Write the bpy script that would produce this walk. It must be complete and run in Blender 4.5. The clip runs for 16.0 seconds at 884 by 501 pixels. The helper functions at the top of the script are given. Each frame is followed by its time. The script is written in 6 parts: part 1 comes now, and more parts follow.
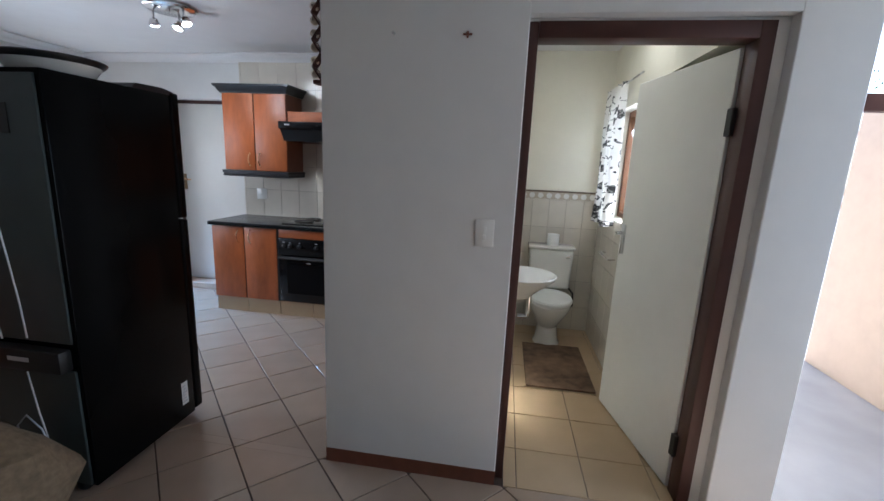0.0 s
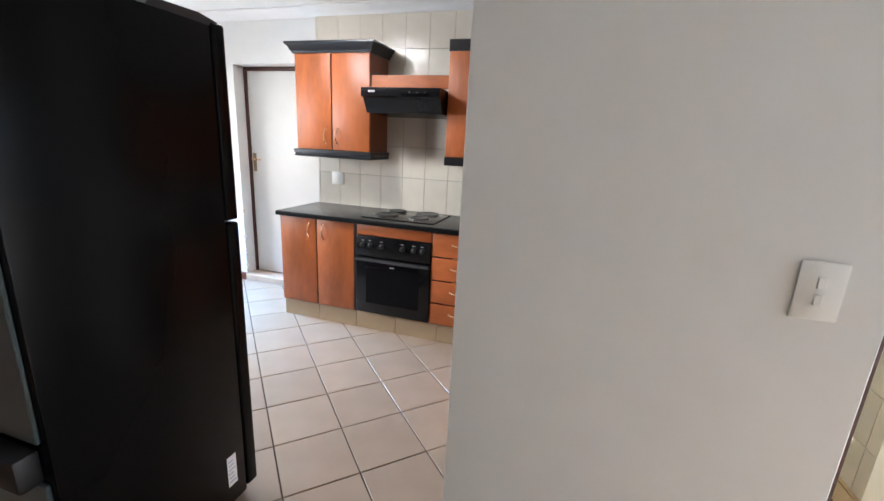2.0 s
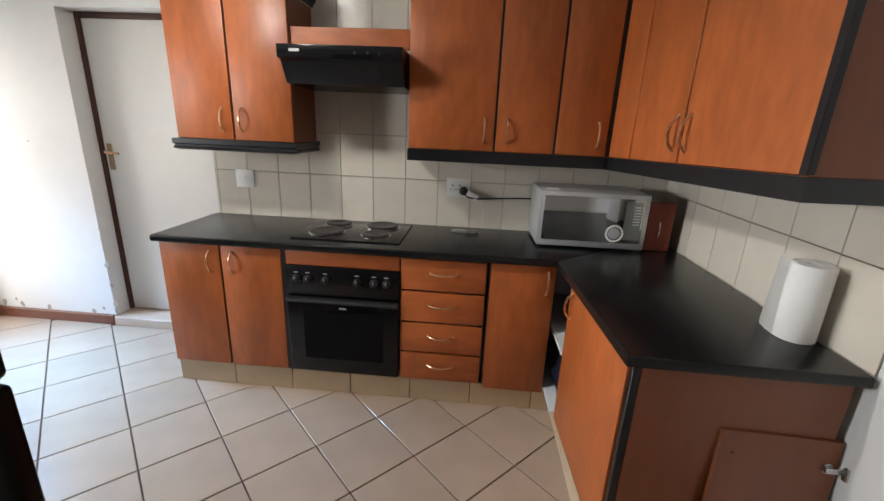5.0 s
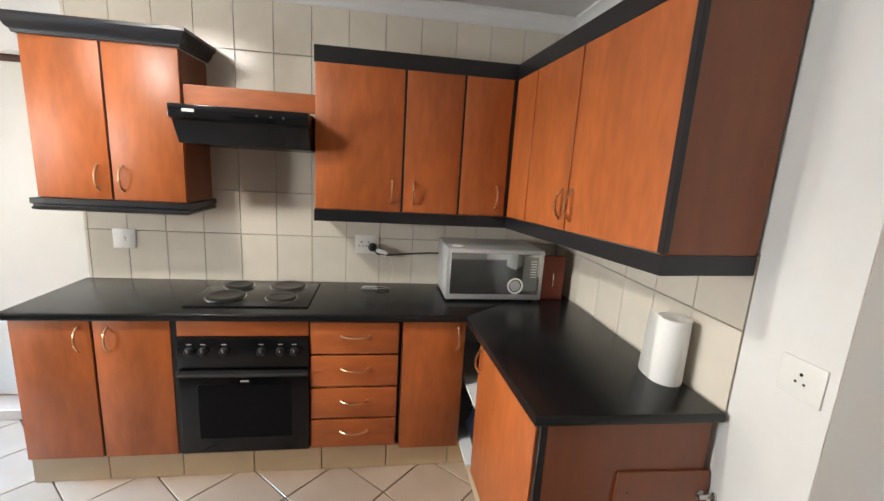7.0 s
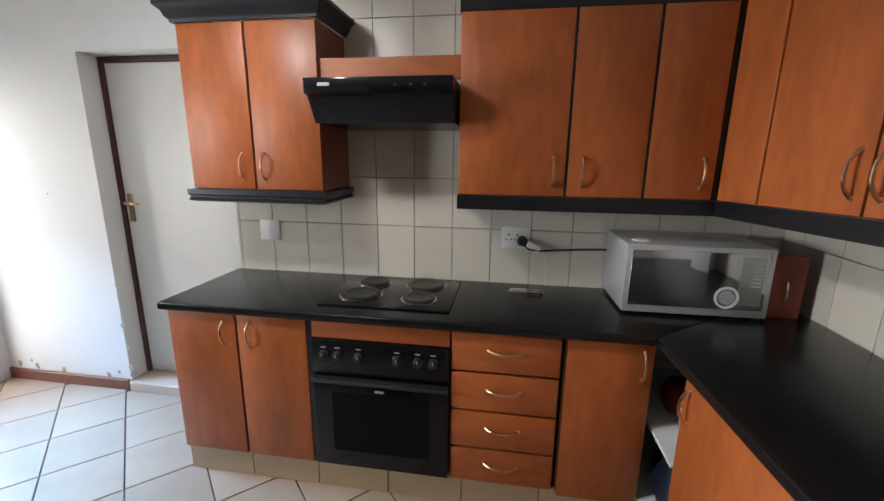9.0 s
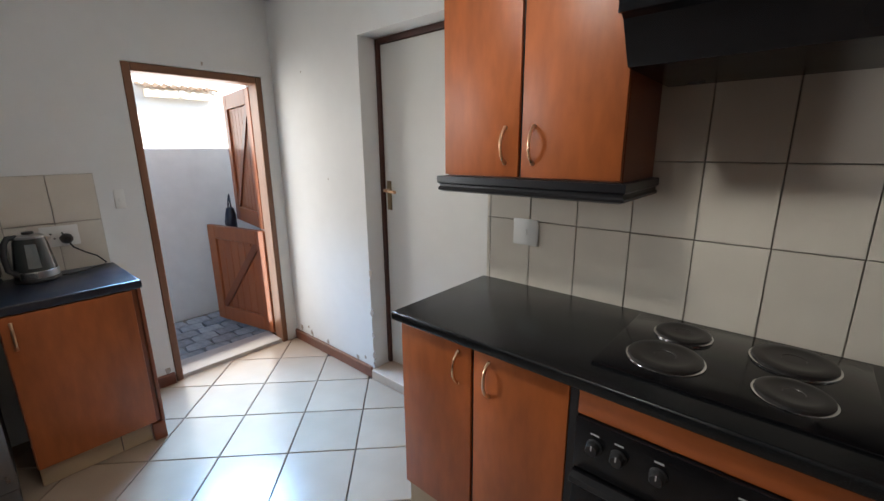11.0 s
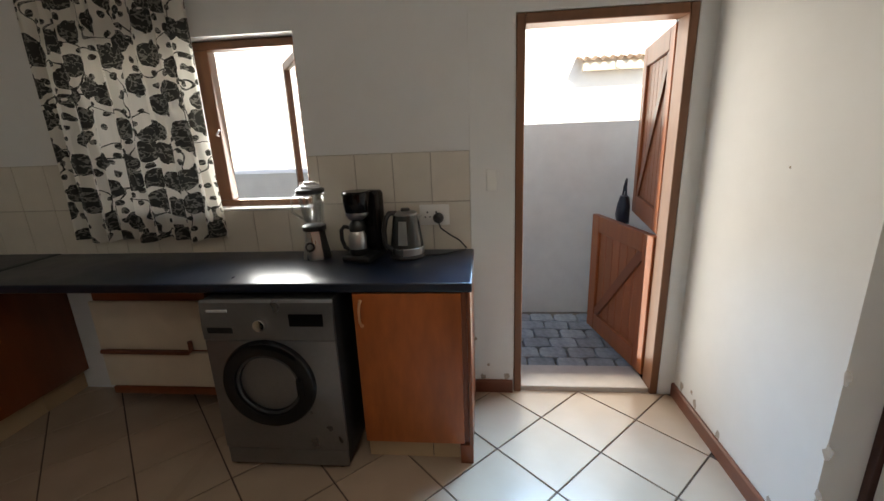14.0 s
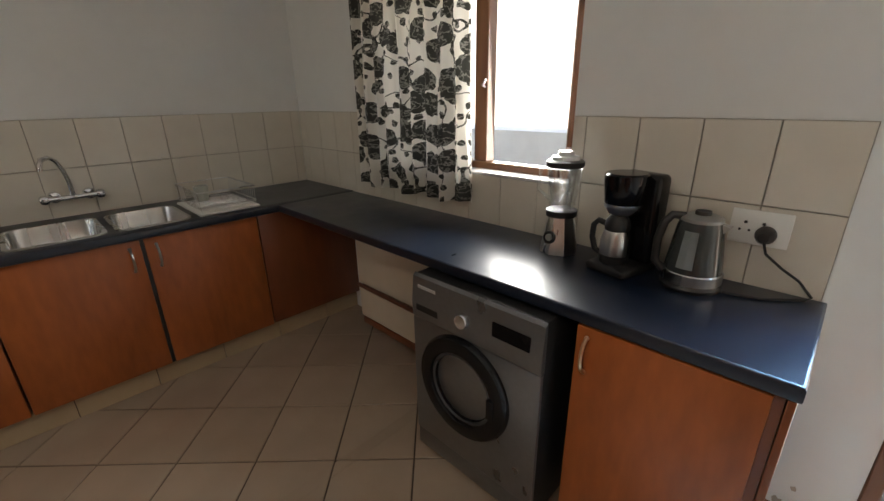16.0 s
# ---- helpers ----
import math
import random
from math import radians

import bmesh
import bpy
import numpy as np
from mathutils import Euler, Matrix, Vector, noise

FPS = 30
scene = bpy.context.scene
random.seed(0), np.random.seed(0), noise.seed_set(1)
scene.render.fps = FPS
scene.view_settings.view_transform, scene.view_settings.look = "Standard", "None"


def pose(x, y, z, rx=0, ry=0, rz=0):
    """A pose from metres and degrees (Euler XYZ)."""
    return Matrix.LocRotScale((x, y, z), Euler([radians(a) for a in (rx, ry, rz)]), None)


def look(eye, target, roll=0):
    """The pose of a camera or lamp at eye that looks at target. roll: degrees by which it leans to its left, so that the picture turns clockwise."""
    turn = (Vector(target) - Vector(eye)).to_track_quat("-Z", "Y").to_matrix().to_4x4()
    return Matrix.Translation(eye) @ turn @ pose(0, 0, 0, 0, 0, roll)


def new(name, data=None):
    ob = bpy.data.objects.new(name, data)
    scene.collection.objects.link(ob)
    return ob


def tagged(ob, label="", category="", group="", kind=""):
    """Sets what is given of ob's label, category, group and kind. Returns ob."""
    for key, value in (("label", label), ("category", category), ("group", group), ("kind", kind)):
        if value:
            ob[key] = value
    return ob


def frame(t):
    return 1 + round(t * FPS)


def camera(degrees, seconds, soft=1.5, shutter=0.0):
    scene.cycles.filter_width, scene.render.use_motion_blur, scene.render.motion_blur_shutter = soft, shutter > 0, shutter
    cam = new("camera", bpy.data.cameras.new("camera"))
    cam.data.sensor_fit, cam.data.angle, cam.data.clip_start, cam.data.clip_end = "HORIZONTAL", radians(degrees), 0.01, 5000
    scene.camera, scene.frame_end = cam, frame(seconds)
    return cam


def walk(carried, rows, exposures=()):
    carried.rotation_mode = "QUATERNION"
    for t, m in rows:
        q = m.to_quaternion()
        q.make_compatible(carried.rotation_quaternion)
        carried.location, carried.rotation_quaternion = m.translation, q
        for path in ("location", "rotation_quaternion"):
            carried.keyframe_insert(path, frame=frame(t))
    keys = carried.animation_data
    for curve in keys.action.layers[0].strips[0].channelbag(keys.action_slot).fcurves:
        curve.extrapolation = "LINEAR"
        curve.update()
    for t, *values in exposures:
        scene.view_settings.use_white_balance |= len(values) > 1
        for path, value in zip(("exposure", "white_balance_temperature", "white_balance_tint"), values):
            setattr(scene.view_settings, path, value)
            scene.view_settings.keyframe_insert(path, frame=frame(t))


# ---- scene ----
cam = camera(93.5, 16.0)
PATH = [
    (0, (0.716, 0.925, 1.505), (0.435, 2.863, 1.1), 2.5),
    (0.5, (0.527, 1.152, 1.511), (0.226, 3.088, 1.109), 2.8),
    (1, (0.41, 1.307, 1.532), (0.041, 3.226, 1.105), 3.5),
    (1.5, (0.274, 1.586, 1.479), (-0.209, 3.472, 1.02), 2.5),
    (2, (0.16, 1.737, 1.468), (-0.4, 3.591, 0.967), 2.9),
    (2.5, (0.022, 1.874, 1.453), (-0.54, 3.719, 0.924), 3.3),
    (3, (-0.132, 2.025, 1.48), (-0.686, 3.866, 0.93), 3.8),
    (5.3, (-0.417, 2.543, 1.501), (-0.461, 4.457, 0.921), 2.8),
    (5.5, (-0.428, 2.551, 1.514), (-0.411, 4.472, 0.958), 3.2),
    (6, (-0.431, 2.539, 1.557), (-0.281, 4.476, 1.082), 3.5),
    (6.5, (-0.422, 2.516, 1.609), (-0.189, 4.459, 1.2), 3.4),
    (7, (-0.425, 2.508, 1.622), (-0.124, 4.445, 1.226), 3.5),
    (7.5, (-0.443, 2.538, 1.608), (-0.102, 4.469, 1.213), 3.6),
    (8, (-0.455, 2.625, 1.582), (-0.198, 4.565, 1.169), 2.8),
    (8.5, (-0.479, 2.793, 1.558), (-0.466, 4.747, 1.134), 1.3),
    (9, (-0.547, 2.936, 1.535), (-0.845, 4.863, 1.086), 0.6),
    (9.5, (-0.67, 3.105, 1.504), (-1.259, 4.962, 1.049), 0.1),
    (10, (-0.784, 3.233, 1.486), (-1.631, 4.985, 1.024), -0.6),
    (10.2, (-0.826, 3.282, 1.479), (-1.794, 4.968, 1.012), -1.0),
    (12.3, (-1.236, 3.851, 1.449), (-2.87, 4.888, 0.945), 0.6),
    (12.5, (-1.289, 3.898, 1.438), (-2.999, 4.803, 0.932), 0.0),
    (13, (-1.419, 4.014, 1.434), (-3.28, 4.55, 0.935), -0.8),
    (13.5, (-1.579, 4.064, 1.421), (-3.501, 4.231, 0.897), -1.4),
    (14, (-1.779, 4.038, 1.429), (-3.696, 3.841, 0.896), -2.3),
    (14.5, (-1.913, 4.017, 1.43), (-3.777, 3.527, 0.895), -2.2),
    (15, (-2.066, 4.036, 1.451), (-3.787, 3.182, 0.894), -1.7),
    (15.5, (-2.182, 4.008, 1.437), (-3.72, 2.872, 0.85), -1.8),
    (16, (-2.327, 3.955, 1.423), (-3.662, 2.633, 0.736), -0.9),
]
EXPOSURES = [(0, 1.8, 5550, 10), (0.5, 2.35, 5750, 10), (1, 2.55, 5900, 10), (1.5, 2.75, 6000, 10), (2, 2.9, 6150, 10), (3, 3.05, 6450, 10), (5.5, 2.15, 6700, 10), (6.5, 2.6, 6900, 10), (7.5, 2.85, 6900, 10), (8, 2.75, 6900, 10), (8.5, 2.5, 6800, 10), (9, 2.1, 6350, 10), (10, 1.7, 6500, 10), (12.5, 1.5, 6700, 10), (13.5, 1.35, 7050, 10), (14.5, 1.4, 7700, 10), (15, 1.5, 7500, 10), (16, 1.85, 7400, 10)]
walk(cam, [(t, look(eye, target, roll)) for t, eye, target, roll in PATH], EXPOSURES)

# ---- light ----
SUN_ELEVATION, SUN_TURN = 50.0, 35.0      # the sun stands high over the house
world = bpy.data.worlds.new("sky")
scene.world = world
world.use_nodes = True
sky = world.node_tree.nodes.new("ShaderNodeTexSky")
sky.sky_type, sky.sun_disc = "NISHITA", False
sky.sun_elevation, sky.sun_rotation = radians(SUN_ELEVATION), radians(90 - SUN_TURN)
world.node_tree.links.new(sky.outputs[0], world.node_tree.nodes["Background"].inputs[0])
world.node_tree.nodes["Background"].inputs[1].default_value = 0.15
sun = new("sun", bpy.data.lights.new("sun", "SUN"))
sun.data.energy, sun.data.angle, sun.data.color = 5.0, radians(0.6), (1.0, 0.95, 0.87)
_e, _a = radians(SUN_ELEVATION), radians(SUN_TURN)
sun.matrix_world = look((0, 0, 9), (-math.cos(_e) * math.cos(_a), -math.cos(_e) * math.sin(_a), 9 - math.sin(_e)))


def area_lamp(name, m, sx, sy, watts, colour=(1, 1, 1)):
    ob = new(name, bpy.data.lights.new(name, "AREA"))
    ob.data.shape, ob.data.size, ob.data.size_y, ob.data.energy, ob.data.color = "RECTANGLE", sx, sy, watts, colour
    ob.matrix_world = m
    return ob


# daylight standing in for the sky in the openings
area_lamp("daylight_back_door", look((-4.06, 4.594, 1.00), (0, 4.62, 1.05)), 0.66, 1.75, 4.8, (1.0, 0.97, 0.92))
door_sky = area_lamp("skylight_back_door", look((-3.98, 4.50, 1.45), (-2.75, 4.20, 0.0)), 0.55, 0.50, 7, (0.24, 0.54, 1.0))
door_sky.data.spread = radians(75)
window_light = area_lamp("daylight_window", look((-4.02, 2.90, 1.50), (0.7, 4.1, 1.15)), 0.44, 0.74, 6.6, (0.92, 0.96, 1.0))
window_light.data.spread = radians(120)
area_lamp("daylight_bath_window", look((1.80, 4.22, 1.56), (0.6, 4.1, 1.2)), 0.74, 0.78, 1.8, (0.95, 0.97, 1.0))
area_lamp("daylight_patio", look((2.9, 2.15, 1.3), (0.6, 2.3, 1.1)), 0.9, 1.9, 2.2, (0.80, 0.91, 1.0))
# the three spotlights of the ceiling lamp
for _p, _aim, _w, _s in (((-1.81, 3.76, 2.36), (-1.75, 5.0, 1.1), 3.6, 110), ((-1.69, 3.86, 2.36), (-0.9, 4.9, 0.8), 3.8, 105), ((-1.57, 3.76, 2.36), (0.5, 4.1, 0.7), 11.0, 58)):
    bulb = new("spot_bulb_light", bpy.data.lights.new("spot_bulb_light", "SPOT"))
    bulb.data.energy, bulb.data.shadow_soft_size, bulb.data.color = _w, 0.04, (1.0, 0.98, 0.95)
    bulb.data.spot_size, bulb.data.spot_blend = radians(_s), 0.8
    bulb.matrix_world = look(_p, _aim)


# ---- materials ----
def material(name, colour, rough=0.5, metal=0.0, vary=0.08, grain=14.0, bump=0.0, stretch=(1, 1, 1), big=0.0, dark=None, coat=0.0, rnd=0.0, spec=0.5, speck=0.0):
    m = bpy.data.materials.new(name)
    m.use_nodes = True
    t = m.node_tree
    b = t.nodes["Principled BSDF"]
    b.inputs["Roughness"].default_value, b.inputs["Metallic"].default_value = rough, metal
    b.inputs["Coat Weight"].default_value = coat
    b.inputs["Specular IOR Level"].default_value = spec
    N, L = t.nodes.new, t.links.new
    co, mp = N("ShaderNodeTexCoord"), N("ShaderNodeMapping")
    mp.inputs["Scale"].default_value = stretch
    L(co.outputs["Object"], mp.inputs["Vector"])
    fine, wide = N("ShaderNodeTexNoise"), N("ShaderNodeTexNoise")
    fine.inputs["Scale"].default_value, fine.inputs["Detail"].default_value = grain, 6
    wide.inputs["Scale"].default_value, wide.inputs["Detail"].default_value = grain / 7, 3
    L(mp.outputs[0], fine.inputs["Vector"]), L(mp.outputs[0], wide.inputs["Vector"])
    ramp = N("ShaderNodeMix")
    ramp.data_type = "RGBA"
    lo = dark or [c * (1 - 2 * vary) for c in colour]
    hi = [min(1, c * (1 + vary)) for c in colour]
    ramp.inputs[6].default_value, ramp.inputs[7].default_value = (*lo, 1), (*hi, 1)
    add = N("ShaderNodeMath")
    add.operation, add.use_clamp = "MULTIPLY_ADD", True
    L(wide.outputs[0], add.inputs[0])
    add.inputs[1].default_value = 0.9 + big
    sub = N("ShaderNodeMath")
    sub.operation = "MULTIPLY_ADD"
    L(fine.outputs[0], sub.inputs[0])
    sub.inputs[1].default_value, sub.inputs[2].default_value = 0.9, -0.4 - big / 2
    L(sub.outputs[0], add.inputs[2])
    L(add.outputs[0], ramp.inputs[0])
    out = ramp.outputs[2]
    if rnd:
        info, hsv = N("ShaderNodeObjectInfo"), N("ShaderNodeHueSaturation")
        mul = N("ShaderNodeMath")
        mul.operation = "MULTIPLY_ADD"
        L(info.outputs["Random"], mul.inputs[0])
        mul.inputs[1].default_value, mul.inputs[2].default_value = rnd, 1 - rnd / 2
        L(mul.outputs[0], hsv.inputs["Value"])
        L(out, hsv.inputs["Color"])
        out = hsv.outputs[0]
    if speck:
        vor, lim, mix = N("ShaderNodeTexVoronoi"), N("ShaderNodeMath"), N("ShaderNodeMix")
        vor.inputs["Scale"].default_value = 260
        lim.operation = "LESS_THAN"
        lim.inputs[1].default_value = 0.22
        mix.data_type = "RGBA"
        mix.inputs[7].default_value = (*[min(1, c + speck) for c in colour], 1)
        L(co.outputs["Object"], vor.inputs["Vector"]), L(vor.outputs["Distance"], lim.inputs[0])
        L(lim.outputs[0], mix.inputs[0]), L(out, mix.inputs[6])
        out = mix.outputs[2]
    L(out, b.inputs["Base Color"])
    rr = N("ShaderNodeMath")
    rr.operation = "MULTIPLY_ADD"
    L(wide.outputs[0], rr.inputs[0])
    rr.inputs[1].default_value, rr.inputs[2].default_value = rough * 0.5, rough * 0.75
    L(rr.outputs[0], b.inputs["Roughness"])
    if bump:
        bp = N("ShaderNodeBump")
        bp.inputs["Strength"].default_value, bp.inputs["Distance"].default_value = bump, 0.004
        L(fine.outputs[0], bp.inputs["Height"]), L(bp.outputs[0], b.inputs["Normal"])
    return m


def glass(name, colour=(0.9, 0.95, 0.95), rough=0.02):
    m = bpy.data.materials.new(name)
    m.use_nodes = True
    b = m.node_tree.nodes["Principled BSDF"]
    b.inputs["Base Color"].default_value = (*colour, 1)
    b.inputs["Transmission Weight"].default_value, b.inputs["Roughness"].default_value, b.inputs["IOR"].default_value = 1.0, rough, 1.06
    return m


def glow(name, colour, strength):
    m = bpy.data.materials.new(name)
    m.use_nodes = True
    b = m.node_tree.nodes["Principled BSDF"]
    b.inputs["Base Color"].default_value = (*colour, 1)
    b.inputs["Emission Color"].default_value, b.inputs["Emission Strength"].default_value = (*colour, 1), strength
    return m


def fabric_print(name, ground, ink, scale, cut, seed):
    """White cloth with dark blotched blossoms, leaves and thin stems."""
    m = bpy.data.materials.new(name)
    m.use_nodes = True
    t = m.node_tree
    b = t.nodes["Principled BSDF"]
    b.inputs["Roughness"].default_value = 0.9
    b.inputs["Transmission Weight"].default_value = 0.0
    N, L = t.nodes.new, t.links.new
    co, mp = N("ShaderNodeTexCoord"), N("ShaderNodeMapping")
    mp.inputs["Location"].default_value = (seed, seed * 2, seed * 3)
    L(co.outputs["UV"], mp.inputs["Vector"])
    warp, mixv = N("ShaderNodeTexNoise"), N("ShaderNodeVectorMath")
    warp.inputs["Scale"].default_value, warp.inputs["Detail"].default_value = scale * 3.2, 3
    mixv.operation = "MULTIPLY_ADD"
    mixv.inputs[1].default_value = [0.22 / scale] * 3
    L(mp.outputs[0], warp.inputs["Vector"]), L(warp.outputs["Color"], mixv.inputs[0]), L(mp.outputs[0], mixv.inputs[2])
    masks = []
    for s, c in ((scale, cut), (scale * 2.3, cut * 0.62)):
        v, lt = N("ShaderNodeTexVoronoi"), N("ShaderNodeMath")
        v.voronoi_dimensions = "2D"
        v.inputs["Scale"].default_value, v.inputs["Randomness"].default_value = s, 0.8
        lt.operation = "LESS_THAN"
        lt.inputs[1].default_value = c
        L(mixv.outputs[0], v.inputs["Vector"]), L(v.outputs["Distance"], lt.inputs[0])
        masks.append(lt.outputs[0])
    ve, le = N("ShaderNodeTexNoise"), N("ShaderNodeMath")
    ve.inputs["Scale"].default_value, ve.inputs["Detail"].default_value = scale * 0.9, 1
    le.operation = "COMPARE"
    le.inputs[1].default_value, le.inputs[2].default_value = 0.5, 0.012
    L(mp.outputs[0], ve.inputs["Vector"]), L(ve.outputs[0], le.inputs[0])
    masks.append(le.outputs[0])
    # pale petal lines inside the blossoms
    pet, pl = N("ShaderNodeTexNoise"), N("ShaderNodeMath")
    pet.inputs["Scale"].default_value, pet.inputs["Detail"].default_value = scale * 5, 2
    pl.operation = "COMPARE"
    pl.inputs[1].default_value, pl.inputs[2].default_value = 0.5, 0.035
    L(mp.outputs[0], pet.inputs["Vector"]), L(pet.outputs[0], pl.inputs[0])
    tot = masks[0]
    for k in masks[1:]:
        mx = N("ShaderNodeMath")
        mx.operation = "MAXIMUM"
        L(tot, mx.inputs[0]), L(k, mx.inputs[1])
        tot = mx.outputs[0]
    sb = N("ShaderNodeMath")
    sb.operation, sb.use_clamp = "MULTIPLY_ADD", True
    sb.inputs[1].default_value = -0.25
    L(pl.outputs[0], sb.inputs[0]), L(tot, sb.inputs[2])
    mix = N("ShaderNodeMix")
    mix.data_type = "RGBA"
    mix.inputs[6].default_value, mix.inputs[7].default_value = (*ground, 1), (*ink, 1)
    L(sb.outputs[0], mix.inputs[0]), L(mix.outputs[2], b.inputs["Base Color"])
    tl, sh = N("ShaderNodeBsdfTranslucent"), N("ShaderNodeMixShader")
    sh.inputs[0].default_value = 0.35
    L(mix.outputs[2], tl.inputs["Color"])
    L(b.outputs[0], sh.inputs[1]), L(tl.outputs[0], sh.inputs[2])
    L(sh.outputs[0], t.nodes["Material Output"].inputs["Surface"])
    return m


PAINT = material("wall_paint", (0.72, 0.72, 0.70), 0.6, vary=0.03, grain=9, bump=0.12)
CEIL = material("ceiling_paint", (0.74, 0.74, 0.74), 0.8, vary=0.03, grain=6, bump=0.05)
BATHPAINT = material("bath_paint", (0.76, 0.73, 0.62), 0.6, vary=0.03, grain=9, bump=0.1)
WOOD = material("cherry_laminate", (0.40, 0.104, 0.024), 0.42, vary=0.22, grain=30, stretch=(1, 1, 0.28), big=0.45, rnd=0.14)
WOODH = material("cherry_laminate_level_grain", (0.40, 0.104, 0.024), 0.42, vary=0.22, grain=30, stretch=(0.28, 0.28, 1), big=0.45, rnd=0.14)
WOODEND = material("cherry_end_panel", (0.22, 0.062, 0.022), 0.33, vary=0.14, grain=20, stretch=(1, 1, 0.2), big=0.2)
BLACKTRIM = material("black_moulding", (0.008, 0.008, 0.010), 0.34, vary=0.2, grain=30)
WORKTOP = material("dark_laminate_worktop", (0.008, 0.009, 0.010), 0.24, vary=0.2, grain=60, bump=0.05, speck=0.02, spec=0.38)
# dark laminate with the window sky's blue reflection put into its base colour
SKYTINTTOP = material("sky_tinted_worktop", (0.005, 0.011, 0.025), 0.32, vary=0.15, grain=60, spec=0.55)
WALLTILE = material("cream_wall_tile", (0.66, 0.61, 0.52), 0.22, vary=0.05, grain=8, rnd=0.06, bump=0.03)
GROUT = material("wall_grout", (0.43, 0.38, 0.32), 0.9, vary=0.15, grain=40)
FLOORTILE = material("beige_floor_tile", (0.43, 0.325, 0.24), 0.22, vary=0.09, grain=5, rnd=0.10, bump=0.04)
FLOORGROUT = material("floor_grout", (0.085, 0.055, 0.040), 0.95, vary=0.25, grain=30)
PLINTHTILE = material("ochre_plinth_tile", (0.50, 0.375, 0.235), 0.3, vary=0.10, grain=5, rnd=0.10, bump=0.04)
BATHTILE = material("bath_floor_tile", (0.55, 0.40, 0.24), 0.3, vary=0.09, grain=5, rnd=0.10)
DARKWOOD = material("dark_stained_frame", (0.060, 0.016, 0.009), 0.55, vary=0.2, grain=22, stretch=(1, 1, 0.15))
REDWOOD = material("varnished_meranti", (0.36, 0.105, 0.035), 0.35, vary=0.18, grain=24, stretch=(1, 1, 0.1), rnd=0.15)
FRAMEWOOD = material("weathered_frame_wood", (0.20, 0.085, 0.040), 0.45, vary=0.2, grain=24, stretch=(1, 1, 0.12))
SKIRT = material("brown_skirting", (0.17, 0.055, 0.030), 0.4, vary=0.2, grain=20)
WHITEDOOR = material("white_door_paint", (0.72, 0.71, 0.67), 0.38, vary=0.03, grain=7)
WHITEPLASTIC = material("white_plastic", (0.78, 0.78, 0.74), 0.35, vary=0.03, grain=20)
BLACKGLOSS = material("black_gloss", (0.006, 0.006, 0.007), 0.12, vary=0.1, grain=5, spec=0.3)
BLACKENAMEL = material("black_enamel", (0.006, 0.006, 0.007), 0.25, vary=0.2, grain=20, spec=0.3)
BLACKPLASTIC = material("black_plastic", (0.014, 0.014, 0.015), 0.42, vary=0.2, grain=30)
FRIDGEBLACK = material("fridge_black", (0.004, 0.004, 0.004), 0.22, vary=0.2, grain=6, spec=0.09)
FRIDGEBACK = material("fridge_back_sheet", (0.060, 0.078, 0.080), 0.38, metal=0.1, vary=0.2, grain=4)
STEEL = material("brushed_steel", (0.60, 0.60, 0.59), 0.28, metal=1.0, vary=0.08, grain=60, stretch=(1, 1, 0.1))
CHROME = material("chrome", (0.75, 0.75, 0.75), 0.10, metal=1.0, vary=0.03, grain=20)
PALEBRASS = material("copper_satin_handle", (0.72, 0.46, 0.28), 0.28, metal=1.0, vary=0.06, grain=40)
IRON = material("cast_iron_plate", (0.035, 0.032, 0.030), 0.38, metal=0.4, vary=0.25, grain=40)
WASHER = material("silver_grey_enamel", (0.22, 0.22, 0.225), 0.30, metal=0.75, vary=0.06, grain=50)
MIRRORGLASS = material("mirrored_oven_glass", (0.42, 0.43, 0.44), 0.05, metal=1.0, vary=0.04, grain=4)
SILVER = material("silver_plastic", (0.55, 0.56, 0.57), 0.33, metal=0.5, vary=0.05, grain=30)
DARKGLASS = material("dark_glass", (0.004, 0.004, 0.005), 0.08, vary=0.1, grain=5, spec=0.10)
GREYMARK = material("pale_marking", (0.50, 0.50, 0.50), 0.5, vary=0.05, grain=20)
PAPER = material("paper", (0.82, 0.82, 0.80), 0.95, vary=0.03, grain=60, bump=0.2)
CERAMIC = material("white_ceramic", (0.78, 0.77, 0.73), 0.10, vary=0.02, grain=6)
CREAM = material("cream_board", (0.66, 0.58, 0.46), 0.45, vary=0.05, grain=12)
WHITEBOARD = material("white_melamine", (0.68, 0.70, 0.70), 0.4, vary=0.04, grain=10)
# grey render raised to near white to make up for missing yard light
RENDERWALL = material("lightened_grey_render", (0.84, 0.84, 0.81), 0.9, vary=0.06, grain=9, bump=0.5)
PAVER = material("blue_grey_paver", (0.36, 0.38, 0.39), 0.85, vary=0.25, grain=30, bump=0.4, rnd=0.35)
SAND = material("joint_sand", (0.20, 0.17, 0.13), 0.95, vary=0.25, grain=40, bump=0.4)
PINKWALL = material("pink_beige_render", (0.50, 0.385, 0.31), 0.9, vary=0.06, grain=10, bump=0.3)
MAT = material("brown_bath_mat", (0.24, 0.15, 0.09), 0.98, vary=0.4, grain=16, big=0.6, bump=0.8, dark=(0.03, 0.018, 0.010))
NAVY = material("navy_plastic_bag", (0.010, 0.016, 0.035), 0.35, vary=0.3, grain=12)
BURLAP = material("mesh_sack", (0.30, 0.225, 0.14), 0.9, vary=0.3, grain=40, bump=0.6)
LEAF = material("leaf", (0.06, 0.12, 0.05), 0.5, vary=0.35, grain=3, rnd=0.3)
RUST = material("roof_sheet", (0.40, 0.30, 0.22), 0.6, metal=0.2, vary=0.15, grain=12)
